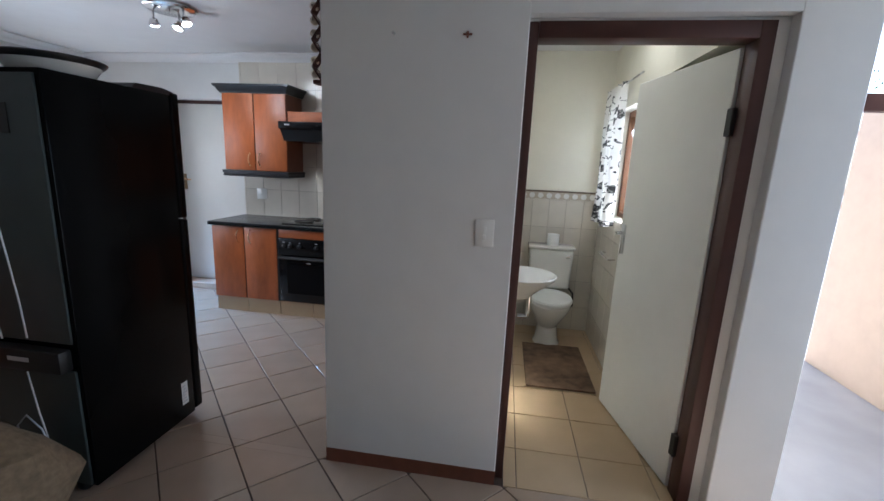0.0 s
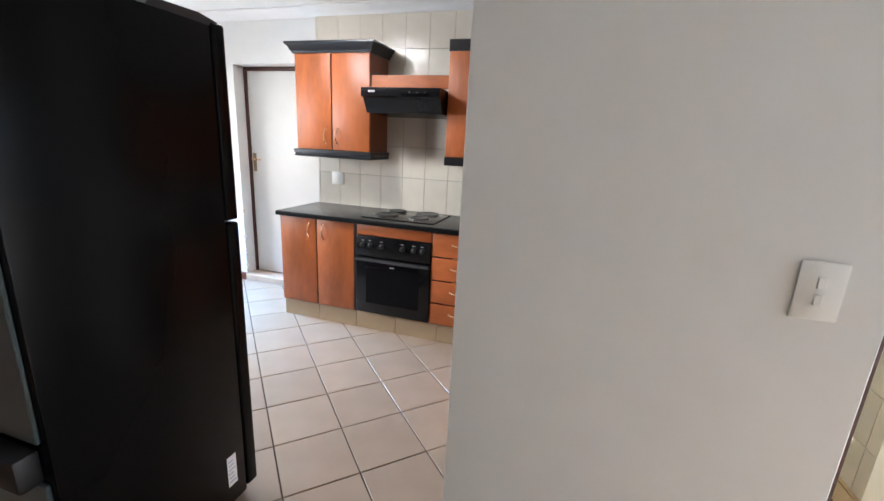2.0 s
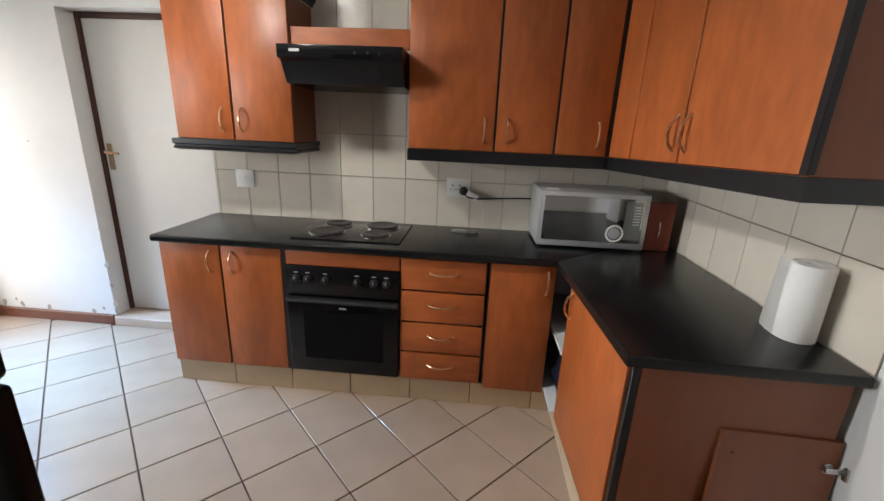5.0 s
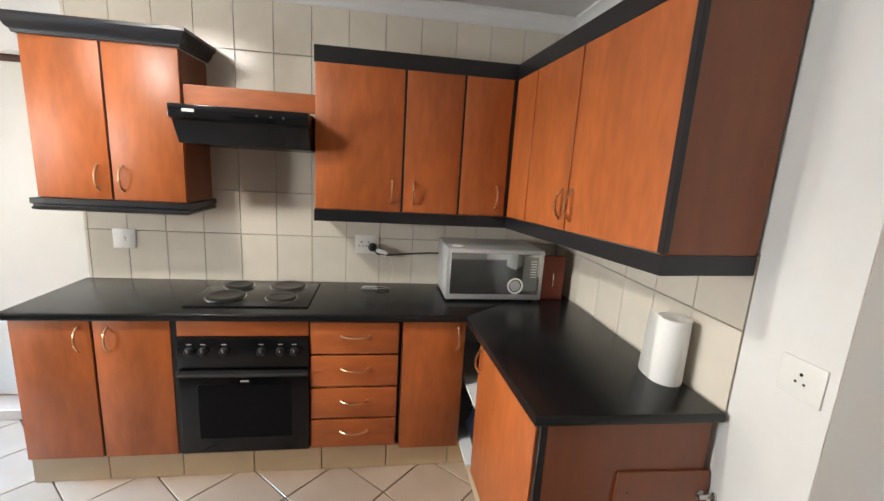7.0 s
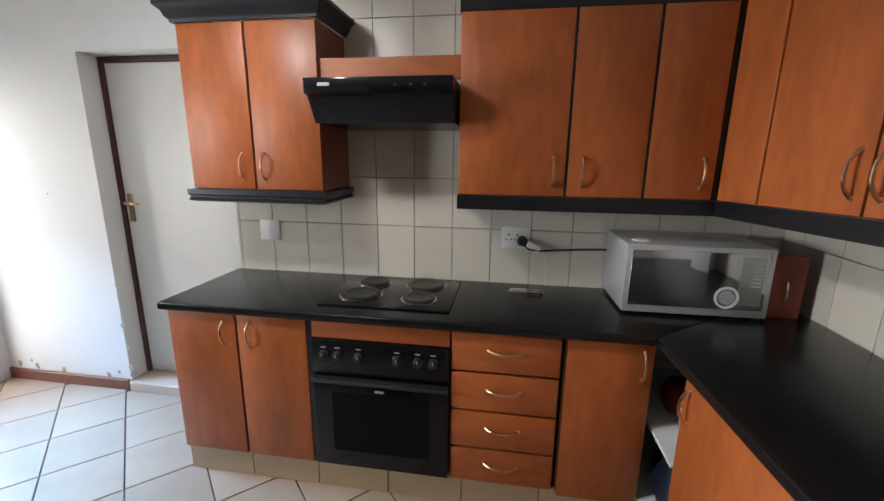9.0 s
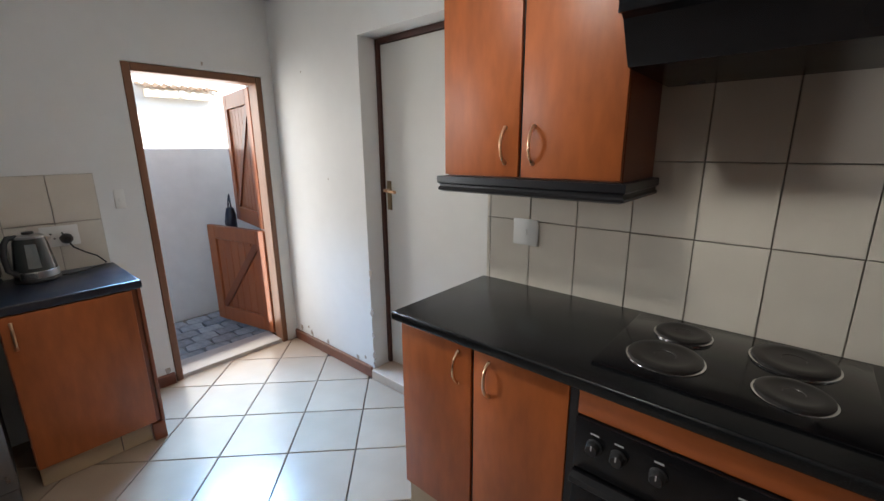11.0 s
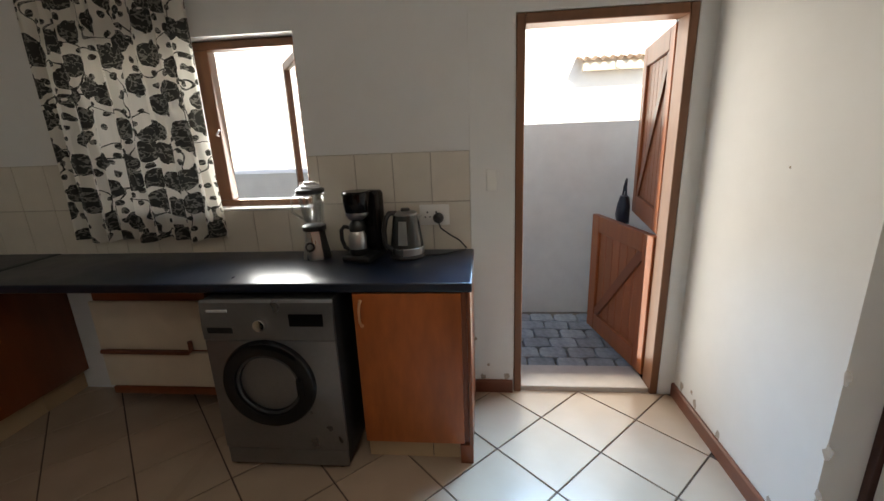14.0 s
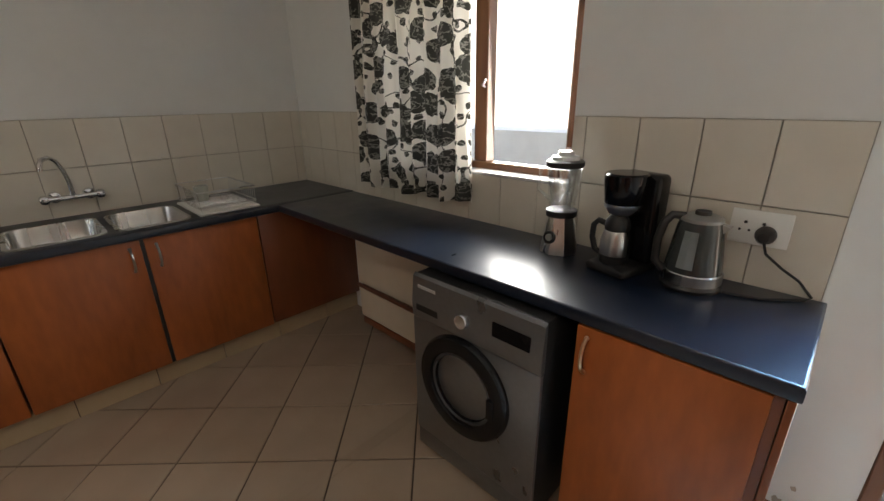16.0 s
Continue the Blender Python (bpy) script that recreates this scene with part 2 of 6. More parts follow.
REDBOX = material("red_brown_card", (0.28, 0.055, 0.030), 0.6, vary=0.2, grain=60)
CLEAR = bpy.data.materials.new("clear_glass")
CLEAR.use_nodes = True
_n = CLEAR.node_tree.nodes
_t, _g, _m = _n.new("ShaderNodeBsdfTransparent"), _n.new("ShaderNodeBsdfGlossy"), _n.new("ShaderNodeMixShader")
_t.inputs[0].default_value, _g.inputs["Roughness"].default_value, _m.inputs[0].default_value = (0.96, 0.97, 0.97, 1), 0.08, 0.24
CLEAR.node_tree.links.new(_t.outputs[0], _m.inputs[1])
CLEAR.node_tree.links.new(_g.outputs[0], _m.inputs[2])
CLEAR.node_tree.links.new(_m.outputs[0], _n["Material Output"].inputs["Surface"])
PANE = glass("window_pane", (0.97, 0.98, 0.98), 0.0)
BULB = glow("lit_bulb", (1.0, 0.98, 0.93), 45.0)
CURTAIN = fabric_print("flowered_cloth", (0.74, 0.71, 0.64), (0.040, 0.040, 0.034), 7.0, 0.36, 1.3)
BATHCURTAIN = fabric_print("leafy_cloth", (0.78, 0.77, 0.74), (0.05, 0.05, 0.05), 6.5, 0.19, 4.1)


# ---- builders ----
def box(bm, x0, x1, y0, y1, z0, z1, bevel=0.0, seg=1, m=None):
    vs = [bm.verts.new((x, y, z)) for x in (x0, x1) for y in (y0, y1) for z in (z0, z1)]
    fs = [bm.faces.new([vs[i] for i in q]) for q in ((0, 1, 3, 2), (4, 6, 7, 5), (0, 4, 5, 1), (2, 3, 7, 6), (0, 2, 6, 4), (1, 5, 7, 3))]
    geo = vs
    if bevel:
        edges = list({e for f in fs for e in f.edges})
        r = bmesh.ops.bevel(bm, geom=edges, offset=bevel, segments=seg, affect="EDGES", profile=0.5)
        geo = list({v for f in r["faces"] for v in f.verts} | {v for v in vs if v.is_valid})
    if m is not None:
        bmesh.ops.transform(bm, matrix=m, verts=geo)
    return bm


def prism(bm, poly, axis, a0, a1):
    """A 2D outline drawn out along an axis. For x the outline is (y, z), for y (x, z), for z (x, y)."""
    put = {"x": lambda p, a: (a, p[0], p[1]), "y": lambda p, a: (p[0], a, p[1]), "z": lambda p, a: (p[0], p[1], a)}[axis]
    lo, hi = [bm.verts.new(put(p, a0)) for p in poly], [bm.verts.new(put(p, a1)) for p in poly]
    n = len(poly)
    bm.faces.new(lo), bm.faces.new(hi[::-1])
    for k in range(n):
        bm.faces.new((lo[k], hi[k], hi[(k + 1) % n], lo[(k + 1) % n]))
    return bm


def lathe(bm, profile, m, seg=28):
    rings = []
    for r, z in profile:
        rings.append([bm.verts.new(m @ Vector((r * math.cos(k * math.tau / seg), r * math.sin(k * math.tau / seg), z))) for k in range(seg)] if r > 1e-5 else [bm.verts.new(m @ Vector((0, 0, z)))])
    for a, b in zip(rings, rings[1:]):
        for k in range(seg):
            q = [a[k % len(a)], a[(k + 1) % len(a)], b[(k + 1) % len(b)], b[k % len(b)]]
            q = list(dict.fromkeys(q))
            if len(q) > 2:
                bm.faces.new(q)
    return bm


def tube(bm, pts, r, seg=8):
    pts = [Vector(p) for p in pts]
    rings = []
    side = None
    for i, p in enumerate(pts):
        d = (pts[min(i + 1, len(pts) - 1)] - pts[max(i - 1, 0)]).normalized()
        if side is None:
            side = d.orthogonal().normalized()
        side = (side - d * side.dot(d)).normalized()
        up = d.cross(side)
        rings.append([bm.verts.new(p + r * (math.cos(k * math.tau / seg) * side + math.sin(k * math.tau / seg) * up)) for k in range(seg)])
    for a, b in zip(rings, rings[1:]):
        for k in range(seg):
            bm.faces.new((a[k], a[(k + 1) % seg], b[(k + 1) % seg], b[k]))
    bm.faces.new(rings[0][::-1]), bm.faces.new(rings[-1])
    return bm


def sweep(bm, path, profile):
    """A moulding: the profile (out, z) carried along a plan line, mitred at its corners; out is to the right of the way."""
    pts = [Vector((*p, 0)) for p in path]
    rings = []
    for i, p in enumerate(pts):
        ns = []
        for a, b in ((i - 1, i), (i, i + 1)):
            if 0 <= a and b < len(pts):
                d = (pts[b] - pts[a]).normalized()
                ns.append(Vector((d.y, -d.x, 0)))
        n = sum(ns, Vector()).normalized()
        n /= max(0.3, n.dot(ns[0]))
        rings.append([bm.verts.new(p + n * o + Vector((0, 0, z))) for o, z in profile])
    k = len(profile)
    for a, b in zip(rings, rings[1:]):
        for j in range(k):
            bm.faces.new((a[j], a[(j + 1) % k], b[(j + 1) % k], b[j]))
    bm.faces.new(rings[0][::-1]), bm.faces.new(rings[-1])
    return bm


def mesh_of(name, bm, mat, smooth=False):
    bmesh.ops.recalc_face_normals(bm, faces=bm.faces)
    me = bpy.data.meshes.new(name)
    bm.to_mesh(me)
    bm.free()
    me.materials.append(mat)
    if smooth:
        for p in me.polygons:
            p.use_smooth = True
        me.set_sharp_from_angle(angle=radians(38))
    return me


def part(name, bm, mat, parent=None, label="", smooth=True):
    ob = new(name, mesh_of(name, bm, mat, smooth))
    if parent is not None:
        ob.parent = parent
        if parent.type == "EMPTY":
            ob.matrix_parent_inverse = parent.matrix_basis.inverted()
    if label:
        tagged(ob, label)
    return ob


def thing(name, at, label, category, group=""):
    ob = new(name)
    ob.empty_display_size = 0.05
    ob.location = at
    return tagged(ob, label, category, group)


def single(name, bm, mat, label, category, group=""):
    return tagged(part(name, bm, mat), label, category, group)


def structure(name, bm, mat, label="", category="wall", smooth=False):
    return tagged(part(name, bm, mat, smooth=smooth), label, category, kind="structure")


def move(ob, x, y, z):
    """Sets a thing with all its parts over."""
    ob.location = Vector(ob.location) + Vector((x, y, z))


def B():
    return bmesh.new()


# ---- measures ----
N_FACE, E_FACE, W_FACE, S_FACE = 5.04, 0.72, -3.835, 1.05     # tiled faces of the kitchen's walls
CEIL_Z = 2.50
NIB_Y0, NIB_Y1 = 2.69, 2.745
TT = 0.008                                                  # tile thickness

# ---- structure ----
bm = B()
box(bm, -4.13, 3.3, -1.6, 5.3, -0.25, -0.006)
floor = structure("floor", bm, FLOORGROUT, "dark grout bed of the tiled floor", "floor")

bm = B()
box(bm, -4.13, 2.0, -1.6, 5.3, CEIL_Z, CEIL_Z + 0.08)
ceiling = structure("ceiling", bm, CEIL, "flat white painted ceiling", "ceiling")
# unseen roof, its edges placed where they keep the sun off yard and patio
bm = B()
box(bm, -4.22, 1.97, -1.9, 8.2, CEIL_Z + 0.085, CEIL_Z + 0.22)
box(bm, 1.97, 4.2, -1.9, 2.7, CEIL_Z + 0.085, CEIL_Z + 0.22)
structure("roof", bm, RUST, "unseen flat roof slab with eaves set to shade yard and patio", "roof")

bm = B()
box(bm, -2.04, 0.84, N_FACE + TT, 5.3, 0, CEIL_Z)
wall_north_stove = structure("wall_north_1", bm, PAINT, "white plastered wall behind the stove")
bm = B()
box(bm, -4.13, -2.935, 5.07, 5.3, 0, CEIL_Z)
box(bm, -2.935, -2.04, 5.07, 5.3, 2.07, CEIL_Z)
structure("wall_north_2", bm, PAINT, "white plastered wall with chipped corner by the back door")
bm = B()
xw = W_FACE - TT
box(bm, -4.13, xw, 0.80, 1.95, 0, CEIL_Z)
box(bm, -4.13, xw, 1.95, 3.165, 0, 1.088)
box(bm, -4.13, xw, 1.95, 3.165, 1.925, CEIL_Z)
box(bm, -4.13, xw, 3.165, 3.98, 0, CEIL_Z)
xd = -3.888                                                 # the painted stretch by the back door lies a little deeper
box(bm, -4.13, xd, 3.98, 4.20, 0, CEIL_Z)
box(bm, -4.13, xd, 4.20, 4.988, 1.948, CEIL_Z)
box(bm, -4.13, xd, 4.988, 5.07, 0, CEIL_Z)
wall_west = structure("wall_west", bm, PAINT, "white plastered wall with window and back door openings")
bm = B()
box(bm, xw, -1.75, 0.80, S_FACE - TT, 0, CEIL_Z)
wall_south = structure("wall_south", bm, PAINT, "white plastered wall above the sink")
bm = B()
box(bm, E_FACE + TT, 0.762, NIB_Y1, 2.84, 0, CEIL_Z)
box(bm, E_FACE + TT, 0.800, 2.84, 5.048, 0, CEIL_Z)
wall_east = structure("wall_east", bm, PAINT, "white plastered wall beside the counter end")
bm = B()
box(bm, -0.088, 0.763, NIB_Y0, NIB_Y1, 0, CEIL_Z, 0.004)
box(bm, 0.763, 1.70, NIB_Y0, 2.84, 2.085, CEIL_Z)
box(bm, 1.70, 1.96, NIB_Y0, 2.84, 0, CEIL_Z, 0.004)
structure("wall_nib", bm, PAINT, "white plastered nib wall with a bathroom doorway")
bm = B()
box(bm, 1.70, 1.96, 2.84, 3.50, 0, CEIL_Z)
box(bm, 1.57, 1.699, 2.84, 3.499, 2.05, CEIL_Z)
box(bm, 1.57, 1.96, 3.50, 3.82, 0, CEIL_Z)
box(bm, 1.57, 1.96, 3.82, 4.62, 0, 1.14)
box(bm, 1.57, 1.96, 3.82, 4.62, 1.98, CEIL_Z)
box(bm, 1.57, 1.96, 4.62, 5.05, 0, CEIL_Z)
box(bm, 0.80, 1.57, 4.858, 5.05, 0, CEIL_Z)
wall_bath = structure("wall_bathroom", bm, BATHPAINT, "cream painted bathroom walls with a small window opening")
bm = B()
box(bm, 0.802, 0.806, 2.841, 4.858, 0, CEIL_Z)
structure("wall_bathroom_west", bm, BATHPAINT, "cream painted bathroom side wall")
bm = B()
box(bm, -1.95, -1.75, -1.6, 0.80, 0, CEIL_Z)
box(bm, -1.95, 3.3, -1.8, -1.6, 0, CEIL_Z)
# unseen east wall drawn out to narrow the opening and hold back daylight
box(bm, 3.1, 3.3, -1.6, 1.75, 0, CEIL_Z)
box(bm, 2.0, 3.3, -1.6, 2.7, CEIL_Z, CEIL_Z + 0.08)
structure("wall_hall", bm, PAINT, "plain unseen white walls closing the living room and limiting its daylight")

# cornice round the kitchen ceiling
bm = B()
cor = [(0, CEIL_Z), (0, CEIL_Z - 0.075), (0.012, CEIL_Z - 0.07), (0.03, CEIL_Z - 0.045), (0.06, CEIL_Z - 0.018), (0.075, CEIL_Z - 0.012), (0.075, CEIL_Z)]
sweep(bm, [(xw + 0.001, 1.0), (xw + 0.001, 5.069), (-2.04, 5.069), (-2.04, N_FACE), (E_FACE, N_FACE), (E_FACE, NIB_Y1 + 0.001), (-0.088, NIB_Y1 + 0.001)], cor)
structure("cornice", bm, CEIL, "white plaster cornice", "cornice", True)

# skirtings
def skirting(name, path, h=0.075):
    bm = B()
    sweep(bm, path, [(0, 0), (0.014, 0), (0.014, h - 0.008), (0.008, h), (0, h)])
    return structure(name, bm, SKIRT, "brown painted timber skirting board", "skirting")


skirting("baseboard_1", [(-0.089, 2.744), (-0.089, NIB_Y0 - 0.001), (0.763, NIB_Y0 - 0.001)][::-1])
skirting("baseboard_2", [(-3.885, 5.069), (-2.95, 5.069)])
skirting("baseboard_3", [(xd + 0.001, 3.985), (xd + 0.001, 4.195)])


# ---- kitchen: stove side ----
def bow_handle(p, axis, length, out, parent, mat=PALEBRASS):
    """A bowed metal pull. p: its middle on the door's face; axis: along; out: away from the face."""
    p, axis, out = Vector(p), Vector(axis), Vector(out)
    pts = []
    for k in range(11):
        u = k / 10 * 2 - 1
        pts.append(p + axis * (u * length / 2) + out * (0.004 + 0.026 * (1 - abs(u) ** 2.6)))
    bm = B()
    tube(bm, pts, 0.0054, 8)
    for s in (-1, 1):
        lathe(bm, [(0, -0.001), (0.0075, -0.001), (0.0075, 0.004), (0.005, 0.007), (0, 0.007)], Matrix.Translation(p + axis * (s * length / 2)) @ out.to_track_quat("Z", "Y").to_matrix().to_4x4(), 10)
    return part("handle", bm, mat, parent, "bowed satin copper-coloured handle")


def front(name, parent, x0, x1, y0, y1, z0, z1, mat=WOOD, label=""):
    bm = B()
    box(bm, x0, x1, y0, y1, z0, z1, 0.0025, 2)
    return part(name, bm, mat, parent, label)


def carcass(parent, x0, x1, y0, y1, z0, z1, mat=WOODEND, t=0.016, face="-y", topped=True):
    """Side, bottom, top, back and shelf boards of a cabinet, as single boards."""
    for nm, b in (("side_panel", (x0, x0 + t, y0, y1, z0, z1)), ("side_panel", (x1 - t, x1, y0, y1, z0, z1)), ("bottom_panel", (x0 + t, x1 - t, y0, y1, z0, z0 + t)), ("top_panel", (x0 + t, x1 - t, y0, y1, z1 - t, z1))):
        if nm == "top_panel" and not topped:
            continue
        bm = B()
        box(bm, *b, 0.001)
        part(nm, bm, mat, parent)
    bm = B()
    if face == "-y":
        box(bm, x0 + t, x1 - t, y1 - 0.006, y1 - 0.001, z0 + t, z1 - t)
    elif face == "x":
        box(bm, x0 + 0.001, x0 + 0.006, y0, y1, z0 + t, z1 - t)
    else:
        box(bm, x1 - 0.006, x1 - 0.001, y0, y1, z0 + t, z1 - t)
    part("back_panel", bm, WHITEBOARD, parent)


Y_DOOR = 4.48          # face of the base doors on the stove side
DB, DT = 0.150, 0.848  # bottom and top of the doors
g = "base cabinets under the dark worktop"
# two-door unit
u = thing("base_cabinet", (-1.7, 4.75, 0.14), "cherry wood base cabinet with two closed doors beside the oven", "cabinet", g)
carcass(u, -2.03, -1.372, Y_DOOR + 0.018, 5.03, 0.145, 0.852)
for x0, x1, hx in ((-2.028, -1.706, -1.757), (-1.694, -1.372, -1.636)):
    d = front("door", u, x0, x1, Y_DOOR, Y_DOOR + 0.017, DB, DT)
    bow_handle((hx, Y_DOOR, 0.758), (0, 0, 1), 0.116, (0, -1, 0), d)
# black strip behind the door gap, in place of the shade there
bm = B()
box(bm, -1.712, -1.688, Y_DOOR + 0.010, Y_DOOR + 0.0175, DB, DT)
part("filler_strip", bm, BLACKTRIM, u)
# oven housing and oven
u = thing("oven_housing", (-1.05, 4.75, 0.14), "cherry wood oven cabinet with a plain panel over the oven", "cabinet", g)
carcass(u, -1.368, -0.748, Y_DOOR + 0.02, 5.03, 0.145, 0.852)
front("top_rail", u, -1.345, -0.750, Y_DOOR, Y_DOOR + 0.018, 0.772, DT, WOODH)
bm = B()
box(bm, -1.370, -1.347, Y_DOOR + 0.004, Y_DOOR + 0.018, DB, DT)
part("filler_strip", bm, BLACKTRIM, u)
oven = thing("built_in_oven", (-1.05, 4.6, 0.155), "black built-in oven with six knobs and a glass door", "oven")
bm = B()
box(bm, -1.340, -0.754, Y_DOOR + 0.016, 4.96, 0.165, 0.770)
part("oven_body", bm, BLACKENAMEL, oven)
bm = B()
box(bm, -1.345, -0.750, Y_DOOR - 0.010, Y_DOOR + 0.015, 0.612, 0.768, 0.004, 2)
panel = part("control_panel", bm, BLACKENAMEL, oven)
for kx in (-1.290, -1.228, -1.135, -0.968, -0.880, -0.815):
    bm = B()
    m = Matrix.Translation((kx, Y_DOOR - 0.010, 0.700)) @ Matrix.Rotation(radians(90), 4, "X")
    lathe(bm, [(0, 0), (0.021, 0), (0.021, 0.004), (0.018, 0.006), (0.0165, 0.022), (0.014, 0.025), (0, 0.025)], m, 20)
    k = part("knob", bm, BLACKPLASTIC, oven)
    bm = B()
    box(bm, kx - 0.0015, kx + 0.0015, Y_DOOR - 0.0365, Y_DOOR - 0.0345, 0.702, 0.715)
    part("knob_pointer", bm, GREYMARK, k)
    bm = B()
    box(bm, kx - 0.012, kx + 0.010, Y_DOOR - 0.0112, Y_DOOR - 0.0100, 0.732, 0.736)
    part("panel_marking", bm, GREYMARK, panel)
bm = B()
box(bm, -1.345, -0.750, Y_DOOR - 0.012, Y_DOOR + 0.013, 0.158, 0.604, 0.004, 2)
od = part("oven_door", bm, BLACKGLOSS, oven)
bm = B()
box(bm, -1.262, -0.832, Y_DOOR - 0.0145, Y_DOOR - 0.0122, 0.240, 0.528, 0.001)
part("oven_window", bm, DARKGLASS, od, "dark oven window glass")
bm = B()
prism(bm, [(Y_DOOR - 0.012, 0.600), (Y_DOOR - 0.034, 0.596), (Y_DOOR - 0.040, 0.585), (Y_DOOR - 0.030, 0.574), (Y_DOOR - 0.012, 0.572)], "x", -1.342, -0.753)
part("oven_handle", bm, BLACKPLASTIC, od, "full-width black grip rail")
bm = B()
box(bm, -1.068, -1.028, Y_DOOR - 0.0142, Y_DOOR - 0.0122, 0.540, 0.551, 0.001)
part("badge", bm, GREYMARK, od, "small oval maker's plate")
# drawers
u = thing("drawer_unit", (-0.52, 4.75, 0.14), "cherry wood unit with four drawers beside the oven", "drawers", g)
carcass(u, -0.744, -0.305, Y_DOOR + 0.018, 5.03, 0.145, 0.852, BLACKTRIM)
zs = [0.150, 0.318, 0.495, 0.672, 0.848]
for a, b in zip(zs, zs[1:]):
    d = front("drawer_front", u, -0.742, -0.312, Y_DOOR, Y_DOOR + 0.017, a + 0.005, b - 0.006, WOODH)
    bow_handle((-0.525, Y_DOOR, (a + b) / 2 + 0.012), (1, 0, 0), 0.135, (0, -1, 0), d)
# single-door unit by the open corner
u = thing("base_cabinet", (-0.13, 4.75, 0.14), "narrow cherry wood base cabinet with one door by the open corner", "cabinet", g)
carcass(u, -0.296, 0.034, Y_DOOR + 0.018, 5.03, 0.145, 0.852)
d = front("door", u, -0.288, 0.030, Y_DOOR, Y_DOOR + 0.017, DB - 0.018, DT)
bow_handle((-0.006, Y_DOOR, 0.758), (0, 0, 1), 0.116, (0, -1, 0), d)
# open corner unit with shelves, its door missing
u = thing("corner_cabinet", (0.4, 4.8, 0.14), "open corner cabinet with white shelves and no door", "cabinet", g)
for nm, b in (("bottom_panel", (0.040, 0.71, 4.30, 5.03, 0.145, 0.161)), ("shelf", (0.060, 0.71, 4.30, 5.03, 0.470, 0.486)), ("back_panel", (0.700, 0.712, 4.30, 5.03, 0.165, 0.845))):
    bm = B()
    box(bm, *b, 0.001)
    part(nm, bm, WHITEBOARD, u)
# peninsula unit
u = thing("base_cabinet", (0.4, 3.95, 0.14), "cherry wood base cabinet with a dark end panel", "cabinet", g)
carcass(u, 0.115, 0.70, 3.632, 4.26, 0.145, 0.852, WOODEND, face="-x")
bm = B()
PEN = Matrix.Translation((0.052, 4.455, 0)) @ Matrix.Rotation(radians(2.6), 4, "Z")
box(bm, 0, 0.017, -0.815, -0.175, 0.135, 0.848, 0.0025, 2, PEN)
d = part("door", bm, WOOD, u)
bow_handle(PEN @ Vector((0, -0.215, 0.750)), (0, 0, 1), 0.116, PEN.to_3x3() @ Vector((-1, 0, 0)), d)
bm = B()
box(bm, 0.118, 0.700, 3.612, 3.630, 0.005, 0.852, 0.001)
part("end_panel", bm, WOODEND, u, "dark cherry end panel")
bm = B()
box(bm, 0.094, 0.117, 3.611, 3.632, 0.005, 0.852, 0.002)
part("edge_strip", bm, BLACKTRIM, u, "black edge strip")
# a loose door leaning on the end panel
u = thing("loose_cabinet_door", (0.53, 3.56, 0.0), "loose dark cherry cabinet door leaning against the end panel", "cabinet door")
lean = Matrix.Translation((0.355, 3.545, 0)) @ Matrix.Rotation(radians(-5), 4, "X") @ Matrix.Rotation(radians(2.0), 4, "Y")
bm = B()
box(bm, 0, 0.345, 0, 0.017, 0, 0.672, 0.002, 1, lean)
part("panel", bm, WOODEND, u)
for hz in (0.585, 0.10):
    bm = B()
    lathe(bm, [(0, 0), (0.017, 0), (0.017, 0.003), (0, 0.003)], lean @ Matrix.Translation((0.315, 0, hz)) @ Matrix.Rotation(radians(90), 4, "X"), 16)
    box(bm, 0.300, 0.372, -0.016, -0.003, hz - 0.009, hz + 0.009, 0.002, 1, lean)
    box(bm, 0.345, 0.375, -0.030, -0.012, hz - 0.022, hz + 0.020, 0.003, 1, lean)
    part("hinge", bm, STEEL, u, "steel concealed hinge")
bm = B()
lathe(bm, [(0, 0), (0.004, 0), (0.004, 0.002), (0, 0.002)], lean @ Matrix.Translation((0.04, 0, 0.60)) @ Matrix.Rotation(radians(90), 4, "X"), 10)
part("screw_hole", bm, BLACKTRIM, u)
# things left in the open corner
bm = B()
for k in range(3):
    lathe(bm, [(0, 0), (0.11, 0.01), (0.13, 0.09), (0.10, 0.20), (0.03, 0.27), (0, 0.275)], Matrix.Translation((0.20 + 0.05 * k, 4.44 + 0.13 * k, 0.162)), 14)
for v in bm.verts:
    v.co += Vector((noise.noise(v.co * 14), noise.noise(v.co * 13 + Vector((9, 0, 0))), 0)) * 0.028
single("plastic_bag", bm, NAVY, "crumpled navy plastic bag in the open corner cabinet", "bag")
bm = B()
lathe(bm, [(0, 0), (0.075, 0), (0.085, 0.10), (0.088, 0.11), (0.080, 0.11), (0.07, 0.01), (0, 0.01)], Matrix.Translation((0.23, 4.47, 0.487)), 24)
single("storage_tub", bm, CREAM, "beige plastic tub on the corner shelf", "tub")
bm = B()
lathe(bm, [(0, 0), (0.09, 0.0), (0.10, 0.04), (0.06, 0.11), (0, 0.13)], Matrix.Translation((0.25, 4.68, 0.487)), 16)
for v in bm.verts:
    v.co += Vector((noise.noise(v.co * 12), noise.noise(v.co * 12 + Vector((5, 0, 0))), 0)) * 0.03
single("grocery_bag", bm, REDBOX, "small brown bag on the corner shelf", "bag")

# worktops
def rounded_top(bm, outline, z0, z1, r=0.010):
    prism(bm, outline, "z", z0, z1)
    es = [e for e in bm.edges if abs(e.verts[0].co.z - e.verts[1].co.z) < 1e-6]
    bmesh.ops.bevel(bm, geom=es, offset=r, segments=3, affect="EDGES", profile=0.5)


